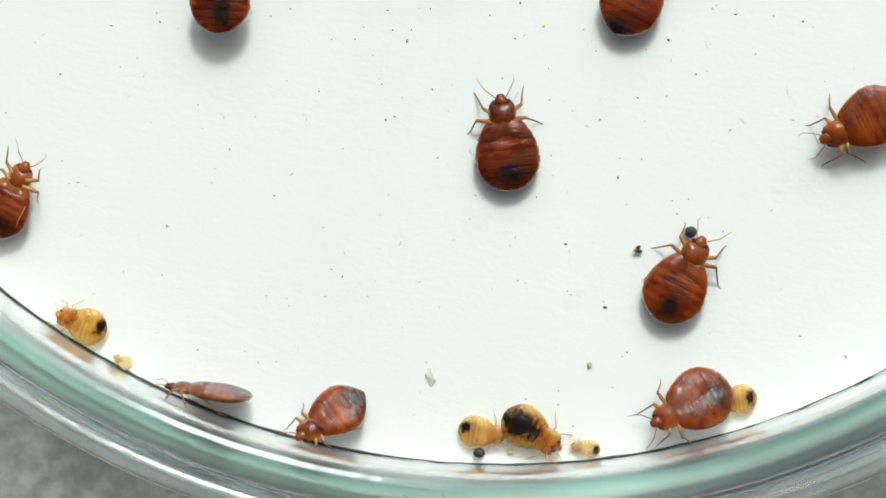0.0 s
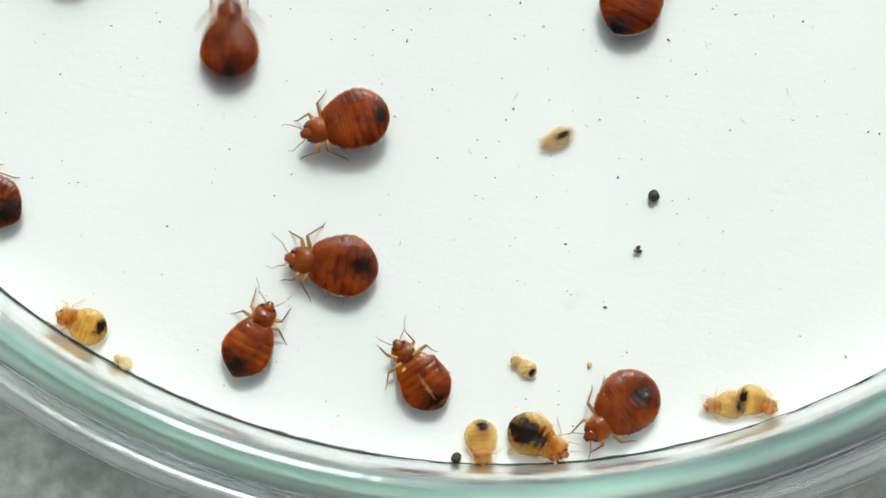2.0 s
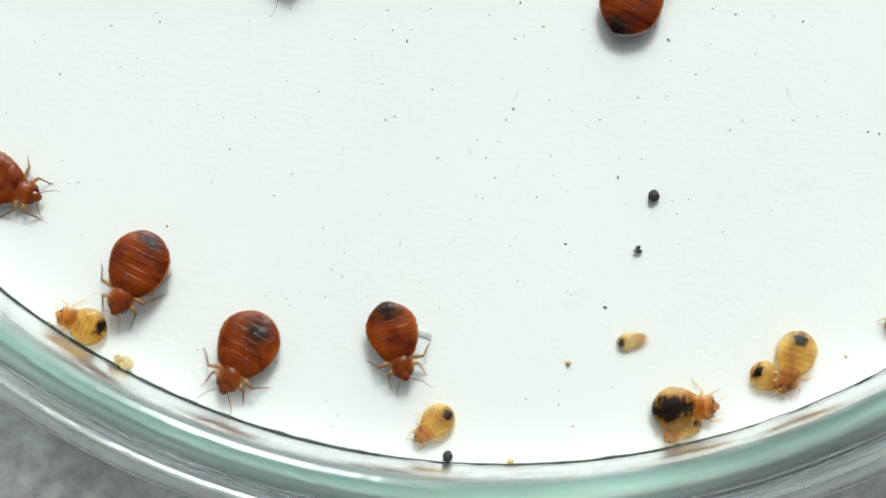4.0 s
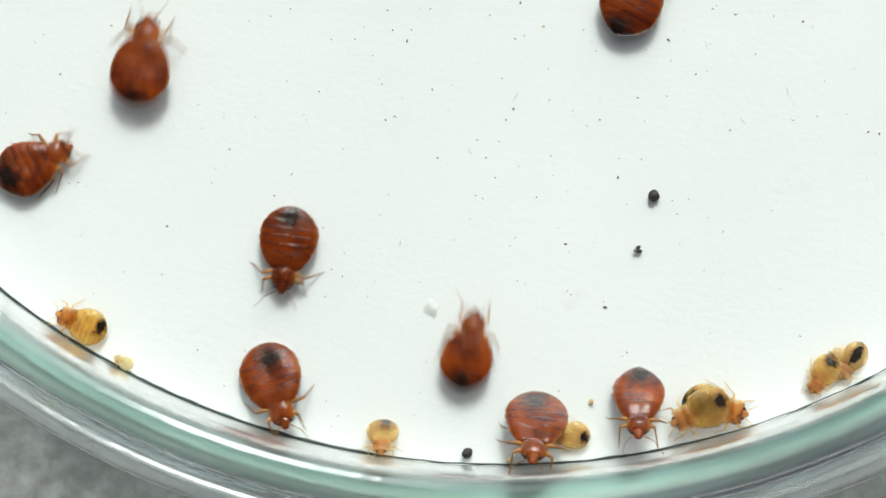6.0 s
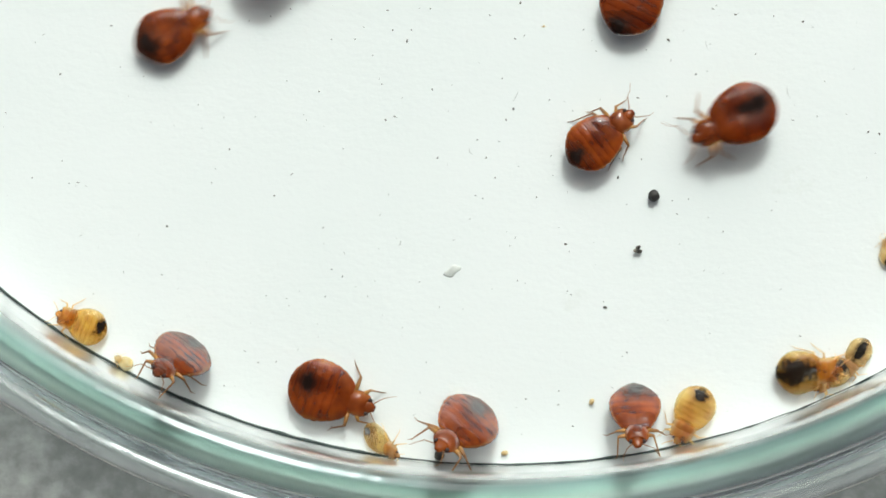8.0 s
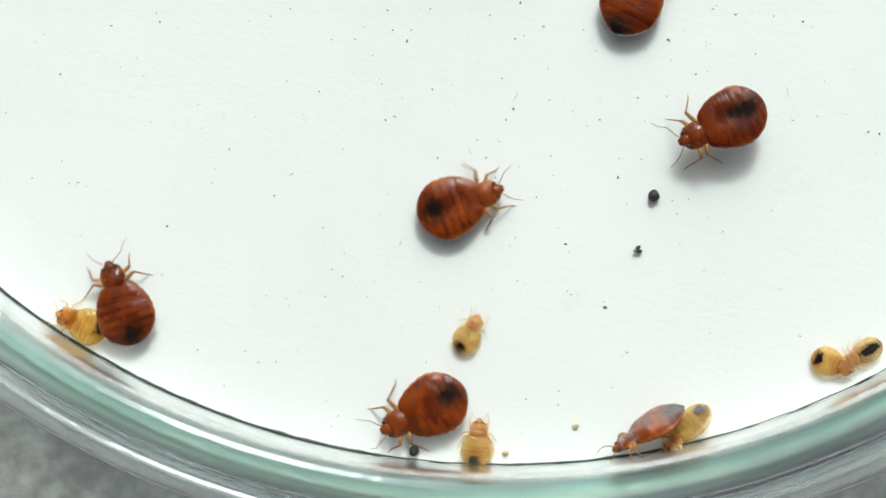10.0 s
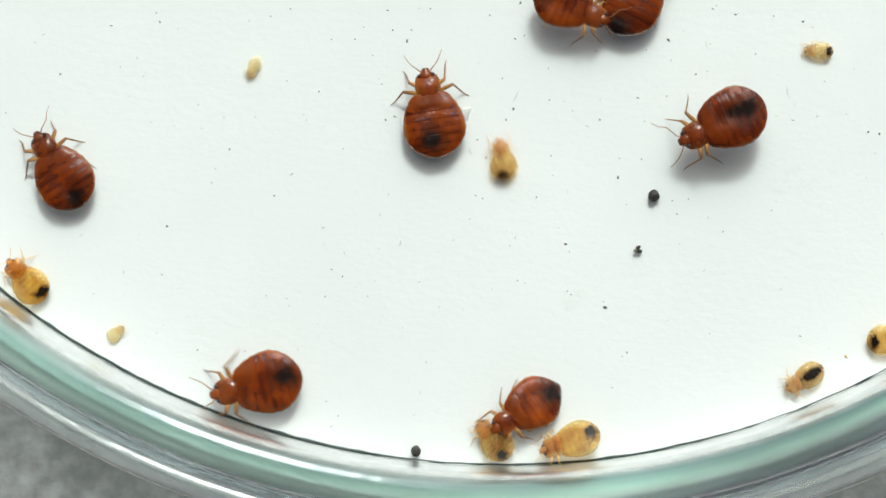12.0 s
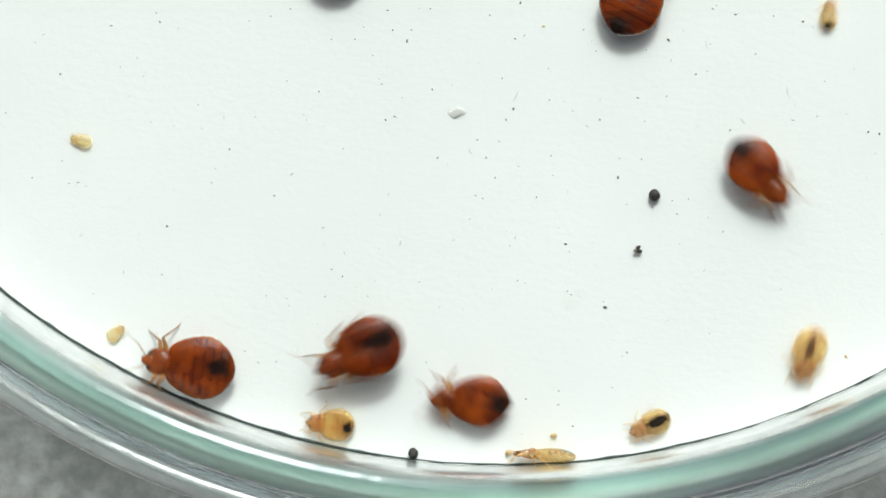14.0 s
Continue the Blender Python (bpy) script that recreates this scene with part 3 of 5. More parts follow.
# ---- specks and crumbs on the paper ----
def specks():
    rnd = random.Random(4)
    far_marks = [(-19.2, -19.9, 0.07), (-19.0, -20.4, 0.07), (-24.6, -23.3, 0.07), (-15.1, -27.5, 0.09), (-19.5, -26.0, 0.05), (-11.7, -19.7, 0.07), (-12.8, -20.1, 0.07), (-11.9, -23.7, 0.05), (-15.9, -28.6, 0.05), (-3.9, -19.7, 0.07), (-6.3, -19.8, 0.07), (-0.6, -20.1, 0.07), (1.1, -19.4, 0.11), (-5.2, -21.5, 0.11), (-9.4, -21.4, 0.05), (-8.1, -21.4, 0.07), (-6.0, -20.9, 0.07), (0.8, -21.4, 0.07), (-3.8, -24.2, 0.07), (-6.4, -25.9, 0.09), (-5.9, -25.7, 0.09), (0.7, -25.3, 0.12), (0.3, -25.9, 0.09), (0.1, -23.6, 0.06), (-0.1, -27.1, 0.06), (-3.5, -28.0, 0.06), (-1.3, -27.0, 0.06), (-0.8, -28.0, 0.07), (2.8, -27.9, 0.07)]
    mid_marks = [(13.0, -20.1, 0.09), (9.3, -21.5, 0.12), (16.7, -20.5, 0.12), (10.8, -23.4, 0.08), (7.6, -24.7, 0.08), (9.2, -24.6, 0.06), (5.5, -25.9, 0.08), (7.8, -28.1, 0.07), (14.1, -22.3, 0.06), (12.7, -26.5, 0.08), (20.3, -26.6, 0.08), (20.9, -26.7, 0.09), (15.1, -20.2, 0.06), (17.9, -23.8, 0.06), (5.3, -22.1, 0.06), (-10.1, -24.3, 0.07), (4.6, -20.9, 0.07), (4.0, -25.4, 0.06), (2.7, -24.8, 0.06), (-6.6, -23.9, 0.06), (-18.6, -31.8, 0.09), (-12.6, -30.1, 0.07), (-24.1, -29.4, 0.05), (-18.9, -34.5, 0.05), (-5.6, -32.8, 0.07), (-9.4, -34.2, 0.07), (-8.8, -34.6, 0.07)]
    near_marks = [(-0.3, -29.1, 0.07), (2.0, -30.2, 0.07), (-4.5, -34.9, 0.05), (-7.4, -35.7, 0.05), (2.9, -29.0, 0.05), (3.6, -32.8, 0.11), (3.8, -33.2, 0.06), (3.7, -35.4, 0.06), (3.9, -35.6, 0.06), (3.7, -29.9, 0.05), (-1.4, -30.1, 0.05), (-1.7, -31.4, 0.05), (0.5, -32.9, 0.05), (-3.4, -36.3, 0.05), (6.5, -29.1, 0.10), (12.3, -32.1, 0.07), (9.5, -30.4, 0.05), (10.4, -30.3, 0.05), (9.9, -32.8, 0.05), (5.8, -36.3, 0.13), (7.0, -38.8, 0.06), (5.7, -36.0, 0.05), (-16.9, -38.7, 0.07), (-13.5, -39.4, 0.06), (1.4, -41.4, 0.07), (3.2, -41.7, 0.07), (4.0, -42.9, 0.07)]
    points, faces = [], []

    def speck(x, y, a, b, h, turn):
        """An uneven flat grain: a rim of seven points, a low top and a base."""
        first, n = len(points), 7
        for z, k in ((0.0, 1.0), (0.55, 0.85)):
            for i in range(n):
                w, f = i * math.tau / n, k * rnd.uniform(0.7, 1.25)
                u, v = a * f * math.cos(w), b * f * math.sin(w)
                points.append((x + u * math.cos(turn) - v * math.sin(turn), y + u * math.sin(turn) + v * math.cos(turn), FLOOR + 0.004 * MM + z * h))
        points.append((x, y, FLOOR + h))
        for i in range(n):
            j = (i + 1) % n
            faces.append((first + i, first + j, first + n + j, first + n + i))
            faces.append((first + n + i, first + n + j, first + 2 * n))

    for x, y, r in far_marks + mid_marks + near_marks:
        r *= 0.8
        speck(x * MM, y * MM, r * MM * rnd.uniform(0.85, 1.3), r * MM * rnd.uniform(0.5, 0.8), r * MM * 0.7, 7 * x)
    for k in range(900):
        a, d = rnd.uniform(0, math.tau), 44 * math.sqrt(rnd.random())
        r = rnd.choice((0.014, 0.018, 0.022, 0.028, 0.034)) * MM
        long = rnd.choice((1, 1.2, 1.6, 3.5)) if r < 0.03 * MM else rnd.uniform(0.7, 1.5)
        speck(d * math.cos(a) * MM, d * math.sin(a) * MM, r * long, r * rnd.uniform(0.5, 1.1), r * 0.8, rnd.uniform(0, 3.1))
    bm = bmesh.new()
    grains = [bm.verts.new(p) for p in points]
    for f in faces:
        bm.faces.new([grains[i] for i in f])
    ob = part("debris_specks", bm, SPECK_DARK, None)
    tagged(ob, "scattered fine dark specks of dirt on paper", "debris", kind="stuff")
    bm = bmesh.new()
    for k in range(9):
        blob(bm, ((7.6 + rnd.uniform(-0.2, 0.2)) * MM, (-33.1 + rnd.uniform(-0.17, 0.17)) * MM, FLOOR + rnd.uniform(0.08, 0.3) * MM), (0.13 * MM, 0.1 * MM, 0.1 * MM), k, 0.6, 6, 8)
    tagged(part("crumb", bm, CRUMB, None), "small rough grey and black crumb on paper", "debris")


specks()


# ---- fibres and pale crumbs on the paper ----
FIBRE_GREY = plain_material("fibre_grey", [(0.3, (0.10, 0.10, 0.09)), (0.7, (0.34, 0.34, 0.32))], 5000, 0.6, 0.2, 0.00002, 0.3)


def fibre(x, y, length, turn, bow, label):
    """A hair-thin bent fibre, lying on the paper."""
    bm = bmesh.new()
    L = length * MM
    way = [(s * L, bow * L * (s * s - 0.08), (0.025 + 0.03 * math.cos(9 * s)) * MM) for s in [k / 10 - 0.5 for k in range(11)]]
    tube(bm, way, [0.006 * MM + 0.006 * MM * math.sin(math.pi * (k + 0.5) / 11) for k in range(11)], 5)
    ob = part("fibre", bm, FIBRE_GREY, None)
    ob.matrix_world = pose(x * MM, y * MM, FLOOR + 0.015 * MM, 0, 0, turn)
    tagged(ob, label, "fibre", "fibres on the paper")


def pale_crumb(x, y, size, seed, label):
    """A low cluster of pale grains."""
    rnd = random.Random(seed)
    bm = bmesh.new()
    for k in range(5):
        blob(bm, (rnd.uniform(-1, 1) * size * MM, rnd.uniform(-1, 1) * size * MM, 0.5 * size * MM), (0.8 * size * MM, 0.55 * size * MM, 0.5 * size * MM), seed + k, 0.5, 6, 8)
    ob = part("crumb", bm, EGG_CREAM, None)
    ob.location = (x * MM, y * MM, FLOOR)
    tagged(ob, label, "debris")


fibre(13.40, -26.01, 0.36, -50, 0.5, "thin curved grey fibre lying on white paper")
fibre(15.85, -24.38, 0.50, -82, 0.2, "thin straight grey fibre lying on white paper")
fibre(0.85, -24.60, 0.60, 62, 0.2, "short pale grey fibre lying on white paper")
fibre(-1.69, -27.67, 0.40, -60, 0.7, "tiny hooked grey fibre lying on white paper")
fibre(11.39, -21.78, 0.50, -75, 0.4, "thin pale grey fibre lying on white paper")
fibre(-5.84, -25.73, 0.26, -35, 0.2, "short dark grey fibre lying on white paper")
pale_crumb(19.11, -39.00, 0.07, 3, "tiny pale straw crumb beside the glass wall")
pale_crumb(2.38, -20.74, 0.06, 5, "tiny pale brown crumb on white paper")


# ---- what moves ----
def on(ob, x, y, turn, roll=0, tilt=0, lift=0):
    """A pose on the paper: place of its middle in mm, heading, roll about its length, nose up, and millimetres above that."""
    long, wide, tall = ob["long"], ob["wide"], ob["tall"]
    c, s = math.cos(radians(roll)), math.sin(radians(roll))
    high = tall
    if tall:
        lying = abs(c) * (tall if c > 0 else 0.17 * long) + abs(s) * 0.46 * wide
        high = max(lying, math.sin(radians(tilt)) * 0.46 * long + 0.06 * long)
    return pose(x * MM, y * MM, FLOOR + (high + lift) * MM, 0, 0, turn) @ pose(0, 0, 0, roll, -tilt, 0) @ pose(0, 0, -tall * MM)


def creep(ob, rows):
    """Keys the way of one thing, and for an insect the stepping of its legs along it."""
    walk(ob, rows)
    legs = [o for o in ob.children if "beat" in o.keys()]
    if not legs:
        return
    steps, gone = [(rows[0][0], 0.0, 0.0)], 0.0
    stride = 0.5 * ob["long"] * MM
    for (t0, a), (t1, b) in zip(rows, rows[1:]):
        dist = (b.translation - a.translation).length
        turn = abs(a.to_quaternion().rotation_difference(b.to_quaternion()).angle)
        path = dist + 0.3 * turn * stride
        pieces = max(1, min(24, round((t1 - t0) / 0.1))) if path > 0.15 * stride else 1
        for k in range(1, pieces + 1):
            gone += path / pieces / stride
            steps.append((t0 + (t1 - t0) * k / pieces, gone, 1.0))
    for leg in legs:
        hip = leg.location.copy()
        rest = [(t, pose(hip.x, hip.y, hip.z, 0, 0, 13 * math.sin(math.tau * (g + 0.5 * leg["beat"])))) for t, g, _ in steps]
        walk(leg, rest)


def motions():
    """The ways of all that creeps, rolls or is dragged: seconds, then place in mm from the dish's centre, heading, roll, pitch and lift."""
    creep(still, [
        (0, on(still, 7.57, -18.86, 62)), (14, on(still, 7.57, -18.86, 62))])
    creep(roamer, [
        (0, on(roamer, -15.37, -18.61, 86)), (0.5, on(roamer, -16.72, -17.79, 115)), (1, on(roamer, -19.39, -17.16, 150)),
        (1.5, on(roamer, -21.57, -17.37, 170, 0, 0, 0.3)), (2, on(roamer, -24.58, -15.82, 160)), (3.2, on(roamer, -25.84, -11.12, 90)),
        (5.3, on(roamer, -5.77, -6.25, 0)), (7, on(roamer, 20.86, -12.01, 330)), (7.4, on(roamer, 23.32, -21.29, 250)),
        (7.5, on(roamer, 21.84, -22.46, 205)), (7.7, on(roamer, 18.40, -23.69, 208)), (7.8, on(roamer, 16.18, -24.55, 210)),
        (7.9, on(roamer, 14.33, -25.35, 210)), (8, on(roamer, 12.69, -26.00, 207)), (8.1, on(roamer, 12.09, -26.19, 205, 0, 0, 0.2)),
        (13, on(roamer, 12.09, -26.19, 205, 0, 0, 0.2)), (13.1, on(roamer, 10.46, -27.73, 212, 0, 0, 0.2)),
        (13.2, on(roamer, 6.96, -29.78, 216, 0, 0, 0.3)), (13.3, on(roamer, 4.80, -30.86, 220)), (13.4, on(roamer, 2.47, -32.57, 226)),
        (13.5, on(roamer, 1.23, -33.72, 226)), (13.6, on(roamer, -1.26, -35.40, 226)), (13.7, on(roamer, -2.41, -36.27, 224)),
        (13.8, on(roamer, -4.28, -37.27, 220)), (13.9, on(roamer, -6.02, -37.96, 214)), (14, on(roamer, -7.80, -38.77, 205))])
    creep(climber, [
        (0, on(climber, 0.30, -27.19, 97)), (0.4, on(climber, 0.30, -27.13, 97)), (0.5, on(climber, 0.14, -25.95, 91)),
        (0.6, on(climber, -0.04, -24.33, 88)), (0.7, on(climber, 0.02, -23.03, 87)), (1, on(climber, 0.52, -22.66, 85)),
        (1.1, on(climber, 0.45, -22.59, 85)), (1.2, on(climber, 0.30, -20.60, 86)), (1.3, on(climber, 0.39, -17.50, 86)),
        (1.5, on(climber, 0.61, -13.77, 60)), (3.2, on(climber, -0.17, -11.28, 60)), (14, on(climber, -0.79, -10.65, 60))])
    creep(crosser, [
        (0, on(crosser, 19.78, -26.11, 205)), (0.3, on(crosser, 19.69, -26.17, 206)), (0.4, on(crosser, 17.17, -27.71, 214)),
        (0.5, on(crosser, 15.26, -28.95, 216)), (0.6, on(crosser, 13.00, -30.09, 205)), (0.7, on(crosser, 10.87, -30.25, 184)),
        (0.8, on(crosser, 8.52, -29.38, 168)), (0.9, on(crosser, 6.60, -28.57, 168)), (1, on(crosser, 4.65, -28.07, 171)),
        (1.1, on(crosser, 2.63, -27.32, 162)), (1.2, on(crosser, 0.45, -26.51, 164)), (1.3, on(crosser, -1.16, -25.82, 170)),
        (1.4, on(crosser, -2.97, -25.38, 178)), (1.5, on(crosser, -4.22, -25.19, 183)), (1.6, on(crosser, -6.52, -25.56, 190)),
        (1.7, on(crosser, -7.90, -25.81, 194)), (1.8, on(crosser, -8.58, -26.09, 196)), (2.7, on(crosser, -8.58, -26.09, 196)),
        (2.8, on(crosser, -9.65, -26.61, 208)), (2.9, on(crosser, -11.34, -27.48, 216)), (3, on(crosser, -13.09, -28.73, 218)),
        (3.1, on(crosser, -14.84, -29.98, 216)), (3.2, on(crosser, -16.88, -31.41, 212)), (3.6, on(crosser, -19.86, -33.35, 215)),
        (4.2, on(crosser, -20.33, -34.91, 270)), (4.8, on(crosser, -18.29, -35.22, 30)), (5.3, on(crosser, -16.97, -33.76, 67)),
        (5.4, on(crosser, -17.35, -33.60, 72)), (5.5, on(crosser, -18.20, -33.22, 84)), (5.6, on(crosser, -19.24, -31.16, 90)),
        (5.7, on(crosser, -19.74, -28.85, 92)), (5.8, on(crosser, -19.99, -26.60, 94)), (5.9, on(crosser, -20.18, -24.72, 88)),
        (6, on(crosser, -19.80, -22.59, 80)), (6.1, on(crosser, -19.30, -21.22, 76)), (6.2, on(crosser, -18.67, -19.91, 72)),
        (6.3, on(crosser, -17.92, -18.66, 72)), (6.4, on(crosser, -17.23, -17.42, 74)), (6.5, on(crosser, -16.91, -17.04, 78)),
        (7, on(crosser, -16.22, -17.42, 60)), (7.2, on(crosser, -13.87, -17.03, 30, 0, 0, 0.3)), (7.5, on(crosser, -12.45, -16.98, 20, 0, 0, 0.4)),
        (8.2, on(crosser, -12.30, -16.92, 20, 0, 0, 0.4)), (9, on(crosser, -7.65, -14.34, 0)), (14, on(crosser, -7.02, -11.23, 20))])
    creep(lurker, [
        (0, on(lurker, -27.35, -30.34, 62, 175)), (0.5, on(lurker, -27.22, -30.21, 68, 175)), (0.6, on(lurker, -27.33, -30.91, 88, 110)),
        (0.7, on(lurker, -27.49, -31.41, 112, 40)), (1, on(lurker, -28.32, -31.59, 132)), (1.5, on(lurker, -28.45, -30.28, 138)),
        (2, on(lurker, -28.70, -30.06, 145)), (2.2, on(lurker, -28.29, -30.29, 130, 20)), (2.3, on(lurker, -27.81, -30.72, 108, 90)),
        (2.4, on(lurker, -27.37, -31.28, 88, 150)), (2.5, on(lurker, -27.26, -31.63, 77, 170)), (2.8, on(lurker, -27.19, -31.10, 60, 150)),
        (2.9, on(lurker, -28.25, -29.91, 20, 70)), (3, on(lurker, -29.12, -28.72, 354, 10)), (3.1, on(lurker, -28.54, -28.90, 346)),
        (3.2, on(lurker, -27.81, -29.21, 340)), (5.3, on(lurker, -27.69, -29.34, 335)), (5.7, on(lurker, -27.63, -29.34, 337)),
        (5.8, on(lurker, -26.68, -29.03, 345)), (5.9, on(lurker, -26.24, -28.78, 8)), (6, on(lurker, -25.92, -28.34, 26)),
        (6.1, on(lurker, -25.79, -27.96, 42)), (6.2, on(lurker, -25.61, -27.21, 58)), (6.3, on(lurker, -25.42, -26.65, 76)),
        (6.4, on(lurker, -25.39, -26.49, 90)), (6.5, on(lurker, -25.39, -26.46, 90)), (7.3, on(lurker, -25.39, -26.46, 90)),
        (7.4, on(lurker, -25.10, -25.71, 68)), (7.5, on(lurker, -24.53, -25.14, 52)), (7.6, on(lurker, -23.65, -24.14, 44)),
        (7.7, on(lurker, -22.58, -23.40, 36)), (7.8, on(lurker, -21.20, -22.40, 30)), (7.9, on(lurker, -19.81, -21.78, 28)),
        (8, on(lurker, -18.15, -20.97, 28)), (8.1, on(lurker, -17.11, -20.53, 32)), (8.2, on(lurker, -16.42, -19.91, 40)),
        (8.6, on(lurker, -14.22, -16.79, 60)), (9.5, on(lurker, -13.91, -13.05, 60)), (14, on(lurker, -13.91, -12.11, 60))])
    creep(tumbler, [
        (0, on(tumbler, -16.07, -40.90, 172, 82)), (0.1, on(tumbler, -16.27, -40.75, 172, 84)), (0.2, on(tumbler, -15.25, -39.63, 130, 110)),
        (0.3, on(tumbler, -14.09, -38.72, 80, 165)), (0.5, on(tumbler, -13.81, -38.92, 68, 178)), (1, on(tumbler, -13.15, -38.48, 58, 178)),
        (1.1, on(tumbler, -13.34, -38.40, 70, 165)), (1.2, on(tumbler, -15.36, -36.15, 96, 90)), (1.3, on(tumbler, -15.81, -35.53, 88, 15)),
        (1.5, on(tumbler, -15.66, -35.54, 80)), (1.6, on(tumbler, -16.89, -32.79, 88)), (1.7, on(tumbler, -16.79, -29.66, 90)),
        (1.8, on(tumbler, -16.10, -26.41, 88)), (1.9, on(tumbler, -15.47, -23.98, 86)), (2, on(tumbler, -15.00, -21.35, 90)),
        (2.1, on(tumbler, -15.10, -19.29, 92)), (2.2, on(tumbler, -15.16, -16.48, 92)), (2.6, on(tumbler, -15.79, -12.42, 60)),
        (3.4, on(tumbler, -11.40, -12.13, 330)), (4.4, on(tumbler, -12.65, -21.17, 275)), (5.3, on(tumbler, -12.12, -31.38, 278)),
        (5.4, on(tumbler, -11.72, -32.72, 272)), (5.5, on(tumbler, -11.68, -32.85, 268)), (5.9, on(tumbler, -11.72, -32.91, 267)),
        (6, on(tumbler, -11.81, -33.13, 262)), (6.1, on(tumbler, -12.53, -33.72, 254)), (6.2, on(tumbler, -13.28, -34.54, 246)),
        (6.3, on(tumbler, -14.28, -35.41, 240)), (6.4, on(tumbler, -15.35, -36.41, 237)), (6.5, on(tumbler, -16.45, -37.72, 236, 0, 12)),
        (6.6, on(tumbler, -16.96, -37.97, 238, 0, 26)), (7, on(tumbler, -17.17, -38.70, 238, 0, 60)), (7.5, on(tumbler, -17.64, -38.95, 226, 8, 61)),
        (8, on(tumbler, -17.73, -39.05, 222, 12, 61)), (8.2, on(tumbler, -17.73, -39.05, 222, 12, 61)), (9.4, on(tumbler, -19.87, -37.73, 150)),
        (10.3, on(tumbler, -21.25, -35.04, 101)), (10.5, on(tumbler, -21.47, -34.04, 101)), (10.6, on(tumbler, -21.95, -33.22, 102)),
        (10.8, on(tumbler, -22.45, -32.10, 104)), (11, on(tumbler, -23.21, -31.03, 108)), (11.1, on(tumbler, -23.52, -30.22, 112)),
        (11.2, on(tumbler, -23.90, -29.53, 116)), (11.3, on(tumbler, -24.34, -28.84, 121)), (11.5, on(tumbler, -24.53, -28.65, 122)),
        (12.2, on(tumbler, -24.53, -28.65, 122)), (12.4, on(tumbler, -25.22, -28.34, 138)), (12.5, on(tumbler, -25.85, -28.21, 150)),
        (12.6, on(tumbler, -26.36, -27.84, 158)), (12.7, on(tumbler, -27.11, -27.58, 166)), (12.8, on(tumbler, -28.19, -27.58, 172)),
        (13, on(tumbler, -30.21, -27.45, 174)), (13.4, on(tumbler, -32.17, -27.23, 165)), (14, on(tumbler, -32.49, -26.76, 150))])
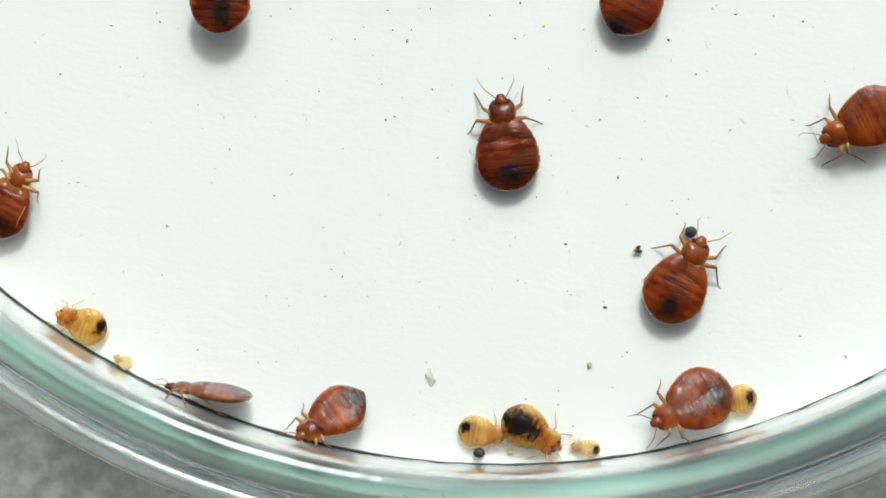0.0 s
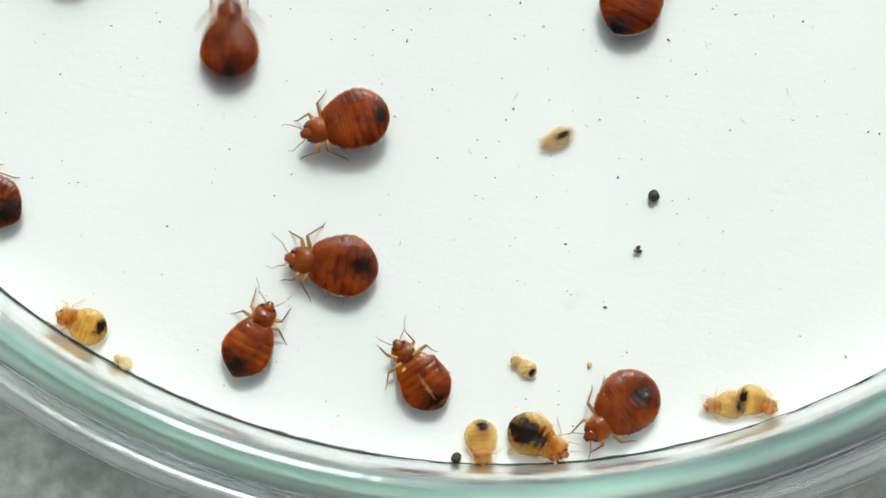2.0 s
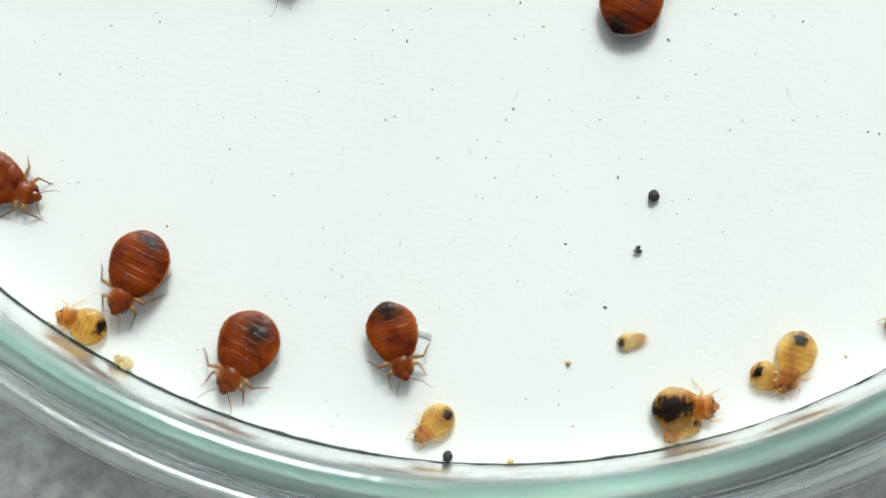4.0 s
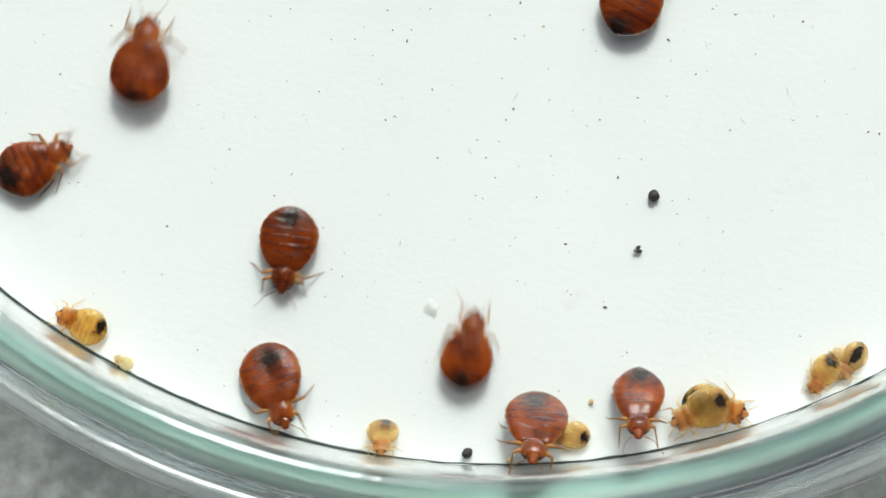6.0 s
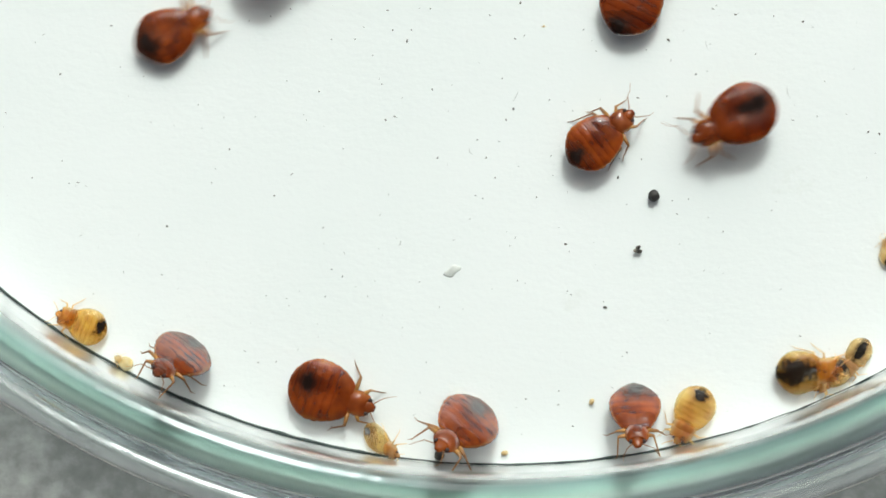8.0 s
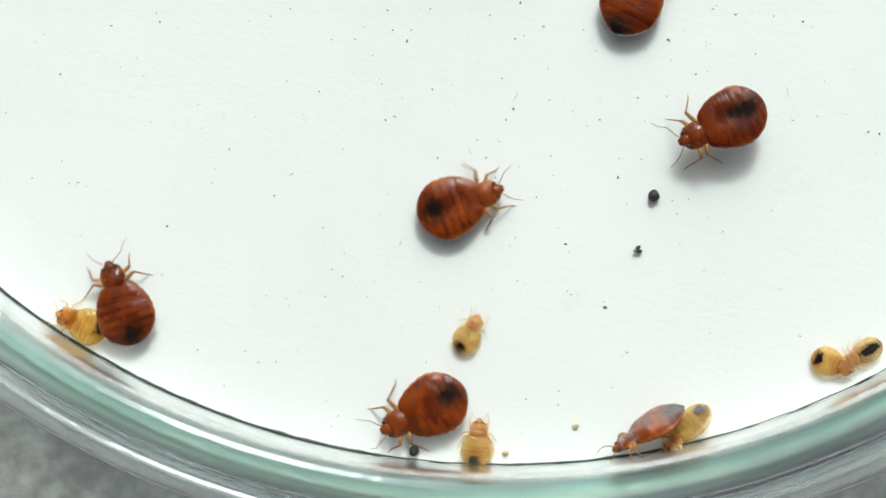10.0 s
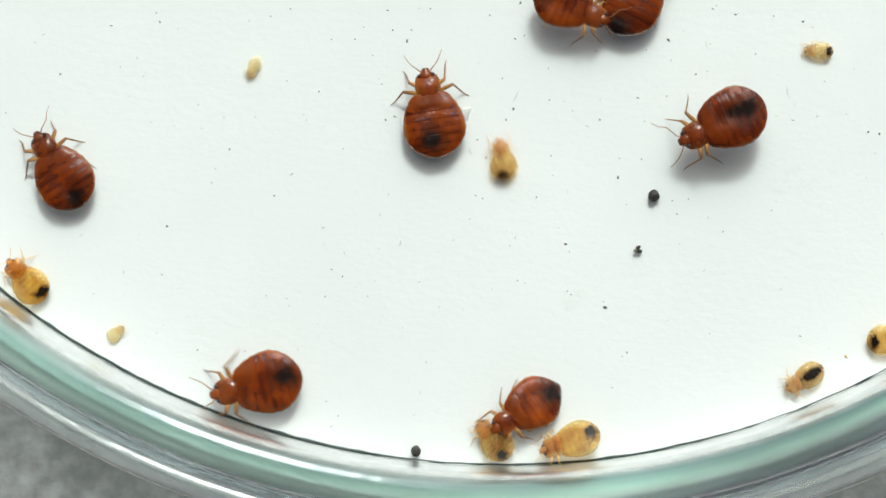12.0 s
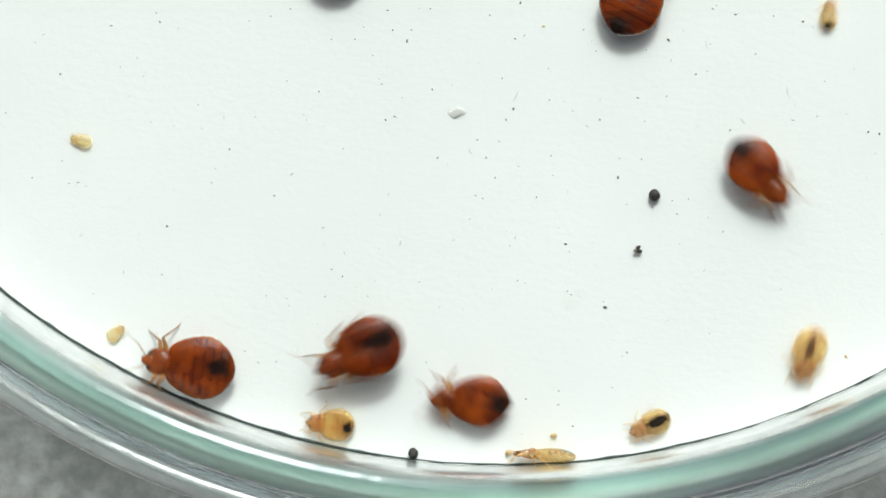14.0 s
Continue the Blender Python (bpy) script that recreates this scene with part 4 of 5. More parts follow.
    creep(walker, [
        (0, on(walker, -9.37, -42.25, 214, 20, 18)), (0.3, on(walker, -9.50, -42.18, 208, 20, 18)), (0.5, on(walker, -10.12, -42.00, 196, 22, 16)),
        (0.7, on(walker, -10.57, -42.11, 188, 45, 10)), (0.9, on(walker, -11.20, -42.55, 172, 70)), (1, on(walker, -11.43, -42.87, 165, 78)),
        (1.1, on(walker, -11.47, -42.36, 140, 60)), (1.2, on(walker, -11.60, -39.87, 98, 45)), (1.3, on(walker, -11.97, -39.19, 100, 40)),
        (1.4, on(walker, -12.03, -39.07, 92, 55)), (1.5, on(walker, -12.38, -38.88, 76, 68)), (1.6, on(walker, -13.62, -38.02, 62, 20)),
        (1.7, on(walker, -13.73, -38.03, 62)), (2, on(walker, -13.73, -38.07, 63)), (2.1, on(walker, -14.04, -37.85, 72)),
        (2.2, on(walker, -13.91, -36.79, 84)), (2.3, on(walker, -13.79, -35.66, 92)), (2.4, on(walker, -14.10, -34.41, 98)),
        (2.5, on(walker, -14.20, -33.16, 97)), (2.6, on(walker, -15.36, -31.91, 112)), (2.7, on(walker, -16.05, -30.60, 118)),
        (2.8, on(walker, -16.99, -29.16, 122)), (2.9, on(walker, -17.68, -28.28, 126)), (3, on(walker, -18.25, -27.59, 126)),
        (3.1, on(walker, -20.19, -25.78, 128)), (3.2, on(walker, -22.21, -23.52, 126)), (3.5, on(walker, -25.86, -18.62, 110)),
        (4, on(walker, -14.54, -15.23, 20)), (4.6, on(walker, -0.79, -18.09, 300)), (5, on(walker, 1.23, -25.57, 278)),
        (5.3, on(walker, 1.70, -31.23, 284)), (5.4, on(walker, 2.32, -33.35, 288)), (5.5, on(walker, 3.56, -35.68, 292)),
        (5.6, on(walker, 5.11, -38.57, 290)), (5.7, on(walker, 5.80, -40.25, 278)), (5.8, on(walker, 6.91, -40.37, 268)),
        (6, on(walker, 7.58, -41.46, 268, 0, 36)), (6.5, on(walker, 7.62, -41.75, 274, 0, 44)), (7, on(walker, 7.38, -42.05, 272, 0, 44)),
        (8.2, on(walker, 7.41, -42.15, 272, 0, 45)), (9.3, on(walker, 8.19, -42.78, 235, 40, 10)), (10.3, on(walker, 8.04, -43.12, 200, 72)),
        (10.5, on(walker, 7.57, -43.31, 190, 74)), (10.9, on(walker, 7.11, -43.38, 184, 76)), (11, on(walker, 7.03, -41.22, 120, 148)),
        (11.1, on(walker, 6.29, -40.80, 152, 160)), (11.2, on(walker, 4.48, -41.28, 165, 80)), (11.3, on(walker, 3.93, -41.23, 170, 15)),
        (11.5, on(walker, 3.87, -41.25, 171)), (11.8, on(walker, 3.87, -41.25, 171)), (11.9, on(walker, 2.63, -41.19, 190)),
        (12, on(walker, 1.39, -41.87, 214, 0, 12)), (12.5, on(walker, 1.26, -41.69, 218, 0, 12)), (13, on(walker, 0.61, -41.50, 210, 0, 10)),
        (13.1, on(walker, -0.61, -41.57, 196)), (13.5, on(walker, -1.79, -41.29, 178)), (13.6, on(walker, -2.47, -40.39, 170)),
        (13.7, on(walker, -3.22, -40.01, 158)), (13.8, on(walker, -3.13, -40.14, 152)), (13.9, on(walker, -2.79, -40.39, 160)),
        (14, on(walker, -1.66, -41.44, 176))])
    creep(flipper, [
        (0, on(flipper, -3.29, -48.38, 90, 20, 0, 13)), (0.2, on(flipper, -3.29, -48.38, 90, 20, 0, 13)),
        (0.3, on(flipper, -3.19, -46.17, 92, 60, 0, 11)), (0.4, on(flipper, -3.79, -40.74, 100, 120, 0, 1)),
        (0.5, on(flipper, -4.36, -40.47, 122, 178)), (1, on(flipper, -4.42, -40.40, 122, 178)), (1.5, on(flipper, -4.42, -40.34, 123, 178)),
        (2, on(flipper, -4.55, -39.97, 125, 178)), (2.5, on(flipper, -4.70, -39.97, 126, 178)), (2.7, on(flipper, -4.86, -39.78, 128, 178)),
        (2.9, on(flipper, -5.00, -39.27, 150, 160)), (3, on(flipper, -4.33, -39.50, 178, 148)), (3.1, on(flipper, -4.94, -38.01, 210, 75)),
        (3.2, on(flipper, -6.03, -37.40, 260)), (5, on(flipper, -4.69, -39.58, 315)), (5.3, on(flipper, -4.22, -39.71, 320)),
        (5.5, on(flipper, -3.97, -39.83, 319)), (5.6, on(flipper, -3.66, -41.33, 330)), (5.7, on(flipper, -3.04, -41.51, 356)),
        (5.8, on(flipper, -2.41, -41.26, 20)), (5.9, on(flipper, -1.98, -40.45, 58)), (6, on(flipper, -1.76, -38.64, 79)),
        (6.1, on(flipper, -1.98, -36.40, 80)), (6.2, on(flipper, -1.48, -33.85, 72)), (6.3, on(flipper, -0.86, -32.16, 72)),
        (6.4, on(flipper, -0.11, -30.61, 76)), (6.5, on(flipper, 0.11, -30.48, 75)), (6.8, on(flipper, 0.11, -30.48, 75)),
        (6.9, on(flipper, 0.20, -30.24, 70)), (7, on(flipper, 1.63, -28.99, 44)), (7.1, on(flipper, 2.32, -28.25, 36)),
        (7.2, on(flipper, 4.00, -27.50, 34)), (7.3, on(flipper, 5.24, -26.94, 36)), (7.4, on(flipper, 5.55, -26.91, 38)),
        (8, on(flipper, 5.55, -26.91, 38)), (8.1, on(flipper, 5.11, -26.57, 56)), (8.2, on(flipper, 4.24, -24.52, 84)),
        (8.6, on(flipper, 3.25, -17.49, 100)), (9.6, on(flipper, 0.45, -14.36, 20)), (10.3, on(flipper, -0.04, -17.35, 350, 0, 0, 0.2)),
        (10.5, on(flipper, 1.08, -18.35, 340, 0, 0, 0.2)), (10.6, on(flipper, 2.50, -19.16, 335, 0, 0, 0.2)),
        (10.7, on(flipper, 3.49, -19.54, 335, 0, 0, 0.2)), (10.9, on(flipper, 3.86, -19.60, 334, 0, 0, 0.2)),
        (11.9, on(flipper, 3.86, -19.61, 334, 0, 0, 0.3)), (12, on(flipper, 3.92, -19.74, 336, 0, 0, 0.4)),
        (12.1, on(flipper, 4.23, -20.06, 346, 0, 0, 0.5)), (12.5, on(flipper, 4.84, -20.33, 358, 0, 0, 0.7)),
        (13, on(flipper, 4.97, -20.58, 352, 0, 0, 0.7)), (13.1, on(flipper, 5.52, -21.06, 350, 0, 0, 0.6)),
        (13.2, on(flipper, 6.48, -22.05, 344, 0, 0, 0.5)), (13.3, on(flipper, 7.01, -22.53, 342, 0, 0, 0.4)),
        (13.4, on(flipper, 8.43, -23.15, 342, 0, 0, 0.4)), (13.5, on(flipper, 9.97, -23.71, 341, 0, 0, 0.3)),
        (13.6, on(flipper, 10.78, -24.25, 334, 0, 0, 0.1)), (13.7, on(flipper, 11.37, -25.15, 326)), (13.8, on(flipper, 12.18, -26.33, 318)),
        (13.9, on(flipper, 12.86, -27.33, 312)), (14, on(flipper, 14.25, -28.94, 310))])
    creep(waller, [
        (0, on(waller, 10.42, -41.58, 207, 12, 14)), (0.3, on(waller, 10.30, -41.64, 206, 12, 14)), (0.5, on(waller, 8.41, -42.20, 201, 12, 14)),
        (0.8, on(waller, 8.07, -42.33, 212, 10, 18)), (1, on(waller, 8.00, -42.38, 214, 20, 18)), (1.5, on(waller, 8.00, -42.50, 216, 24, 18)),
        (1.7, on(waller, 7.27, -42.21, 222, 10, 10)), (2, on(waller, 6.54, -41.92, 221, 0, 6)), (2.2, on(waller, 6.35, -41.86, 218)),
        (2.3, on(waller, 5.98, -41.11, 212)), (2.4, on(waller, 5.36, -38.75, 202)), (2.5, on(waller, 4.80, -38.13, 196)),
        (2.6, on(waller, 2.94, -37.33, 196)), (2.7, on(waller, 1.14, -37.20, 198)), (2.8, on(waller, -0.60, -37.02, 202)),
        (2.9, on(waller, -1.97, -36.15, 202)), (3, on(waller, -3.66, -35.28, 199)), (3.1, on(waller, -6.09, -35.09, 197)),
        (3.2, on(waller, -9.96, -35.09, 194)), (3.8, on(waller, -13.90, -38.03, 230)), (4.4, on(waller, -15.00, -39.59, 255, 0, 10)),
        (5, on(waller, -15.16, -40.28, 262, 0, 20)), (5.3, on(waller, -14.40, -40.36, 268, 0, 32)), (5.5, on(waller, -14.33, -40.39, 268, 0, 32)),
        (5.7, on(waller, -13.64, -40.15, 275, 0, 25)), (6, on(waller, -12.53, -40.65, 288, 0, 14)), (6.5, on(waller, -11.52, -41.21, 300, 0, 16)),
        (6.8, on(waller, -10.77, -41.15, 315)), (7, on(waller, -10.27, -41.30, 326)), (7.5, on(waller, -9.77, -41.14, 330)),
        (8, on(waller, -9.30, -41.11, 341)), (8.2, on(waller, -9.27, -41.11, 341)), (9.2, on(waller, -5.78, -35.53, 40)),
        (10, on(waller, -2.19, -30.55, 20)), (10.3, on(waller, -1.72, -30.11, 12)), (10.5, on(waller, -2.41, -30.14, 9)),
        (10.6, on(waller, -2.97, -30.11, 10)), (10.8, on(waller, -3.75, -29.46, 28)), (10.9, on(waller, -3.84, -28.83, 50)),
        (11, on(waller, -3.22, -27.93, 72)), (11.1, on(waller, -3.41, -27.37, 82)), (11.2, on(waller, -3.78, -26.37, 92)),
        (11.3, on(waller, -3.84, -25.69, 98)), (11.5, on(waller, -3.78, -25.56, 99)), (12.1, on(waller, -3.78, -25.56, 99)),
        (12.3, on(waller, -4.40, -24.75, 100)), (12.4, on(waller, -4.78, -23.88, 102)), (12.5, on(waller, -4.68, -22.57, 104)),
        (12.6, on(waller, -6.03, -21.14, 112)), (12.7, on(waller, -6.65, -20.07, 116)), (12.8, on(waller, -7.65, -18.70, 118)),
        (13, on(waller, -9.15, -16.45, 100)), (14, on(waller, -9.21, -16.45, 95))])
    creep(rounder, [
        (0, on(rounder, 9.94, -34.71, 62)), (0.5, on(rounder, 9.94, -34.71, 62)), (0.6, on(rounder, 8.83, -35.52, 78)),
        (0.7, on(rounder, 6.91, -35.77, 110)), (0.8, on(rounder, 3.56, -35.40, 140)), (0.9, on(rounder, 1.32, -34.59, 156)),
        (1, on(rounder, -1.72, -33.72, 164)), (1.1, on(rounder, -4.15, -33.22, 168)), (1.2, on(rounder, -7.33, -33.10, 172)),
        (1.3, on(rounder, -9.39, -33.29, 172)), (1.4, on(rounder, -11.02, -33.29, 170)), (1.6, on(rounder, -11.14, -33.22, 170)),
        (1.7, on(rounder, -9.67, -33.78, 172)), (1.8, on(rounder, -9.33, -33.91, 172)), (2, on(rounder, -9.33, -33.91, 172)),
        (2.1, on(rounder, -10.14, -33.22, 164)), (2.2, on(rounder, -11.58, -32.16, 152)), (2.3, on(rounder, -12.27, -30.73, 144)),
        (2.4, on(rounder, -13.33, -29.29, 140)), (2.5, on(rounder, -14.40, -27.36, 140)), (2.6, on(rounder, -17.22, -24.42, 142)),
        (2.7, on(rounder, -19.48, -22.72, 144)), (2.8, on(rounder, -21.74, -21.22, 150)), (2.9, on(rounder, -23.94, -19.58, 165)),
        (3, on(rounder, -25.77, -17.89, 182)), (3.2, on(rounder, -25.83, -17.82, 190)), (3.9, on(rounder, -22.69, -15.52, 350)),
        (4.7, on(rounder, -6.40, -27.43, 310)), (5.3, on(rounder, -0.95, -36.46, 297)), (5.4, on(rounder, -0.88, -36.58, 296)),
        (5.5, on(rounder, -0.04, -38.20, 292)), (5.6, on(rounder, 1.39, -40.81, 288)), (5.7, on(rounder, 1.88, -41.80, 280)),
        (5.8, on(rounder, 2.38, -42.34, 272, 0, 30)), (6, on(rounder, 1.94, -42.80, 264, 0, 46)), (6.4, on(rounder, 1.85, -43.08, 262, 0, 62)),
        (6.6, on(rounder, 1.82, -43.15, 255, 0, 58)), (6.8, on(rounder, 1.01, -42.73, 240, 0, 20)), (7, on(rounder, 0.74, -42.63, 228, 8, 8)),
        (7.2, on(rounder, -0.04, -42.41, 226, 8, 8)), (7.5, on(rounder, -1.31, -42.48, 225, 8, 22)), (7.7, on(rounder, -1.65, -42.60, 222, 10, 38)),
        (8, on(rounder, -2.08, -42.78, 220, 12, 50)), (8.2, on(rounder, -2.33, -42.78, 218, 12, 50)), (9.3, on(rounder, -3.59, -42.22, 210)),
        (10.3, on(rounder, -5.52, -41.97, 204)), (10.5, on(rounder, -7.15, -42.04, 202)), (10.6, on(rounder, -8.21, -41.95, 202)),
        (10.8, on(rounder, -9.21, -41.64, 204)), (11, on(rounder, -10.15, -41.55, 206, 22, 26)), (11.5, on(rounder, -10.95, -41.29, 203, 26, 14)),
        (11.7, on(rounder, -12.11, -40.88, 200, 12)), (12, on(rounder, -13.52, -40.59, 193)), (12.3, on(rounder, -14.59, -40.32, 198, 20, 16)),
        (12.5, on(rounder, -15.30, -40.36, 200, 40, 38)), (13, on(rounder, -15.92, -40.18, 199, 40, 42)),
        (13.5, on(rounder, -16.38, -40.10, 197, 40, 40)), (13.8, on(rounder, -16.76, -39.82, 190, 26, 12)), (14, on(rounder, -17.28, -39.53, 172))])
    creep(settler, [
        (0, on(settler, -23.35, -37.22, 157)), (10.6, on(settler, -23.35, -37.22, 157)), (11, on(settler, -23.73, -37.03, 146)),
        (11.3, on(settler, -24.84, -36.18, 138)), (11.5, on(settler, -25.72, -35.49, 136)), (12, on(settler, -26.45, -34.80, 132)),
        (12.2, on(settler, -26.99, -33.92, 128)), (12.4, on(settler, -28.20, -32.72, 128)), (12.7, on(settler, -30.10, -30.83, 130)),
        (14, on(settler, -31.05, -29.89, 130))])
    creep(speckling, [
        (0, on(speckling, -21.06, -39.33, 150)), (8.2, on(speckling, -21.03, -39.37, 150)), (9.5, on(speckling, -21.41, -38.08, 60)),
        (10.3, on(speckling, -21.44, -37.76, 40)), (14, on(speckling, -21.44, -37.76, 40))])
    creep(hatchling, [
        (0, on(hatchling, -0.99, -43.23, 350)), (0.8, on(hatchling, -0.93, -43.29, 350)), (1, on(hatchling, -0.74, -43.70, 325)),
        (1.5, on(hatchling, -0.87, -43.88, 305)), (2, on(hatchling, -1.05, -43.85, 275)), (2.3, on(hatchling, -1.18, -43.51, 268)),
        (2.5, on(hatchling, -1.27, -43.29, 266)), (2.7, on(hatchling, -1.81, -42.98, 240)), (2.8, on(hatchling, -2.31, -42.79, 222)),
        (3, on(hatchling, -2.77, -42.67, 212)), (3.2, on(hatchling, -2.77, -42.67, 212)), (5, on(hatchling, -6.12, -43.36, 250, 0, 20)),
        (5.3, on(hatchling, -6.55, -43.38, 262, 0, 50)), (6, on(hatchling, -6.52, -43.44, 268, 0, 50)),
        (6.8, on(hatchling, -6.40, -43.50, 280, 0, 48)), (7, on(hatchling, -6.34, -43.58, 310, 30, 40)),
        (8.2, on(hatchling, -6.54, -43.77, 325, 40, 20)), (9.5, on(hatchling, -2.68, -43.83, 20)), (10.3, on(hatchling, -0.18, -43.73, 106)),
        (10.5, on(hatchling, 0.45, -43.57, 96)), (11, on(hatchling, 0.45, -43.60, 96)), (11.3, on(hatchling, 0.23, -43.73, 98)),
        (11.5, on(hatchling, 0.01, -43.82, 102)), (11.9, on(hatchling, -0.05, -43.79, 110)), (12, on(hatchling, -0.43, -43.60, 130)),
        (12.5, on(hatchling, -1.05, -43.67, 170)), (13, on(hatchling, -3.12, -43.42, 184)), (13.3, on(hatchling, -4.87, -43.24, 188)),
        (13.5, on(hatchling, -6.06, -42.99, 195)), (13.8, on(hatchling, -8.32, -42.81, 186)), (14, on(hatchling, -9.45, -42.78, 176))])
    creep(patterned, [
        (0, on(patterned, 1.76, -43.15, 328)), (0.8, on(patterned, 1.82, -43.21, 328)), (1, on(patterned, 2.16, -43.36, 330)),
        (2, on(patterned, 2.13, -43.58, 330)), (2.3, on(patterned, 2.19, -43.40, 334)), (2.5, on(patterned, 2.38, -43.21, 336)),
        (2.7, on(patterned, 2.69, -42.71, 345)), (2.8, on(patterned, 3.57, -42.58, 354)), (3, on(patterned, 5.31, -42.55, 358)),
        (3.2, on(patterned, 6.68, -42.39, 4)), (5, on(patterned, 11.65, -41.63, 352)), (5.3, on(patterned, 11.77, -41.69, 348)),
        (6, on(patterned, 11.83, -41.81, 348)), (6.9, on(patterned, 12.21, -41.56, 350)), (7, on(patterned, 12.46, -41.38, 352)),
        (7.3, on(patterned, 12.77, -40.94, 350)), (7.5, on(patterned, 13.97, -40.38, 348)), (7.7, on(patterned, 15.12, -39.94, 354)),
        (8, on(patterned, 16.98, -39.81, 4)), (8.2, on(patterned, 17.53, -39.44, 12)), (8.8, on(patterned, 20.01, -36.76, 50)),
        (10, on(patterned, 25.87, -28.70, 100)), (14, on(patterned, 25.87, -28.70, 100))])
    creep(latecomer, [
        (0, on(latecomer, 20.95, -13.15, 260)), (11.5, on(latecomer, 20.33, -13.77, 260)), (12.5, on(latecomer, 19.10, -16.56, 260)),
        (12.9, on(latecomer, 18.54, -19.98, 266)), (13, on(latecomer, 18.54, -21.47, 266)), (13.1, on(latecomer, 18.42, -23.09, 268)),
        (13.5, on(latecomer, 18.69, -29.49, 270)), (13.6, on(latecomer, 18.23, -31.48, 266)), (13.8, on(latecomer, 17.80, -35.21, 258)),
        (14, on(latecomer, 16.93, -38.89, 252))])
    creep(wanderer, [
        (0, on(wanderer, 11.73, -41.64, 10)), (0.5, on(wanderer, 11.04, -41.52, 10)), (0.8, on(wanderer, 11.54, -41.39, 100)),
        (1, on(wanderer, 11.73, -41.52, 180)), (1.5, on(wanderer, 12.60, -41.64, 186)), (2, on(wanderer, 12.38, -41.67, 182)),
        (2.5, on(wanderer, 12.04, -41.67, 186)), (2.7, on(wanderer, 10.98, -42.02, 215)), (3, on(wanderer, 10.58, -42.39, 243)),
        (3.2, on(wanderer, 10.42, -42.64, 238)), (5.3, on(wanderer, 7.37, -43.09, 192)), (5.5, on(wanderer, 6.28, -43.12, 186)),
        (5.7, on(wanderer, 4.94, -43.15, 184)), (6, on(wanderer, 3.76, -43.41, 184)), (6.3, on(wanderer, 2.63, -43.66, 188)),
        (6.5, on(wanderer, 1.94, -43.79, 190)), (7, on(wanderer, 0.7, -42.7, 200)), (7.5, on(wanderer, -0.8, -42.7, 205)), (8.2, on(wanderer, -1.6, -42.8, 200)),
        (9.3, on(wanderer, -3.00, -41.17, 80)), (10.3, on(wanderer, -1.24, -36.54, 58)), (10.5, on(wanderer, -1.12, -35.98, 55)),
        (10.8, on(wanderer, -0.68, -35.10, 58)), (10.9, on(wanderer, -0.56, -34.73, 60)), (11, on(wanderer, 0.19, -33.79, 66)),
        (11.1, on(wanderer, 0.19, -32.72, 74)), (11.2, on(wanderer, 0.32, -31.72, 80)), (11.3, on(wanderer, 0.45, -30.60, 86)),
        (11.5, on(wanderer, 0.54, -29.47, 90)), (11.9, on(wanderer, 0.48, -29.16, 92)), (12, on(wanderer, 0.10, -28.10, 100)),
        (12.2, on(wanderer, -0.31, -27.28, 98)), (12.4, on(wanderer, 0.07, -26.00, 94)), (12.5, on(wanderer, 0.26, -25.22, 93)),
        (12.6, on(wanderer, 0.07, -23.97, 96)), (12.8, on(wanderer, -0.31, -21.15, 98)), (13, on(wanderer, -0.37, -19.09, 100)),
        (13.1, on(wanderer, -0.49, -17.71, 100)), (13.5, on(wanderer, -0.81, -13.65, 90)), (14, on(wanderer, -0.81, -13.02, 80))])
    creep(straggler, [
        (0, on(straggler, 12.91, -41.39, 186)), (0.5, on(straggler, 12.72, -41.45, 186)), (0.8, on(straggler, 12.04, -41.33, 200)),
        (1, on(straggler, 12.59, -41.33, 300)), (1.5, on(straggler, 13.68, -41.26, 330)), (2, on(straggler, 14.15, -41.51, 338)),
        (2.5, on(straggler, 14.08, -41.63, 338)), (2.7, on(straggler, 13.53, -41.20, 335)), (3, on(straggler, 14.30, -41.13, 328)),
        (3.2, on(straggler, 14.30, -40.95, 330)), (5.3, on(straggler, 17.00, -39.76, 332)), (5.5, on(straggler, 17.25, -39.88, 332)),
        (5.8, on(straggler, 17.56, -40.01, 280)), (6, on(straggler, 17.74, -40.01, 236)), (6.5, on(straggler, 17.99, -40.19, 226)),
        (8.2, on(straggler, 18.18, -40.01, 220)), (9.3, on(straggler, 18.18, -39.57, 300)), (10.3, on(straggler, 18.55, -39.20, 352)),
        (10.5, on(straggler, 19.17, -39.01, 0)), (10.8, on(straggler, 20.03, -38.39, 20)), (11, on(straggler, 20.53, -37.95, 30)),
        (11.5, on(straggler, 20.96, -37.92, 20)), (12, on(straggler, 21.39, -38.01, 10)), (12.5, on(straggler, 21.89, -38.07, 0)),
        (13, on(straggler, 23.43, -37.70, 20)), (14, on(straggler, 25.28, -36.76, 20))])
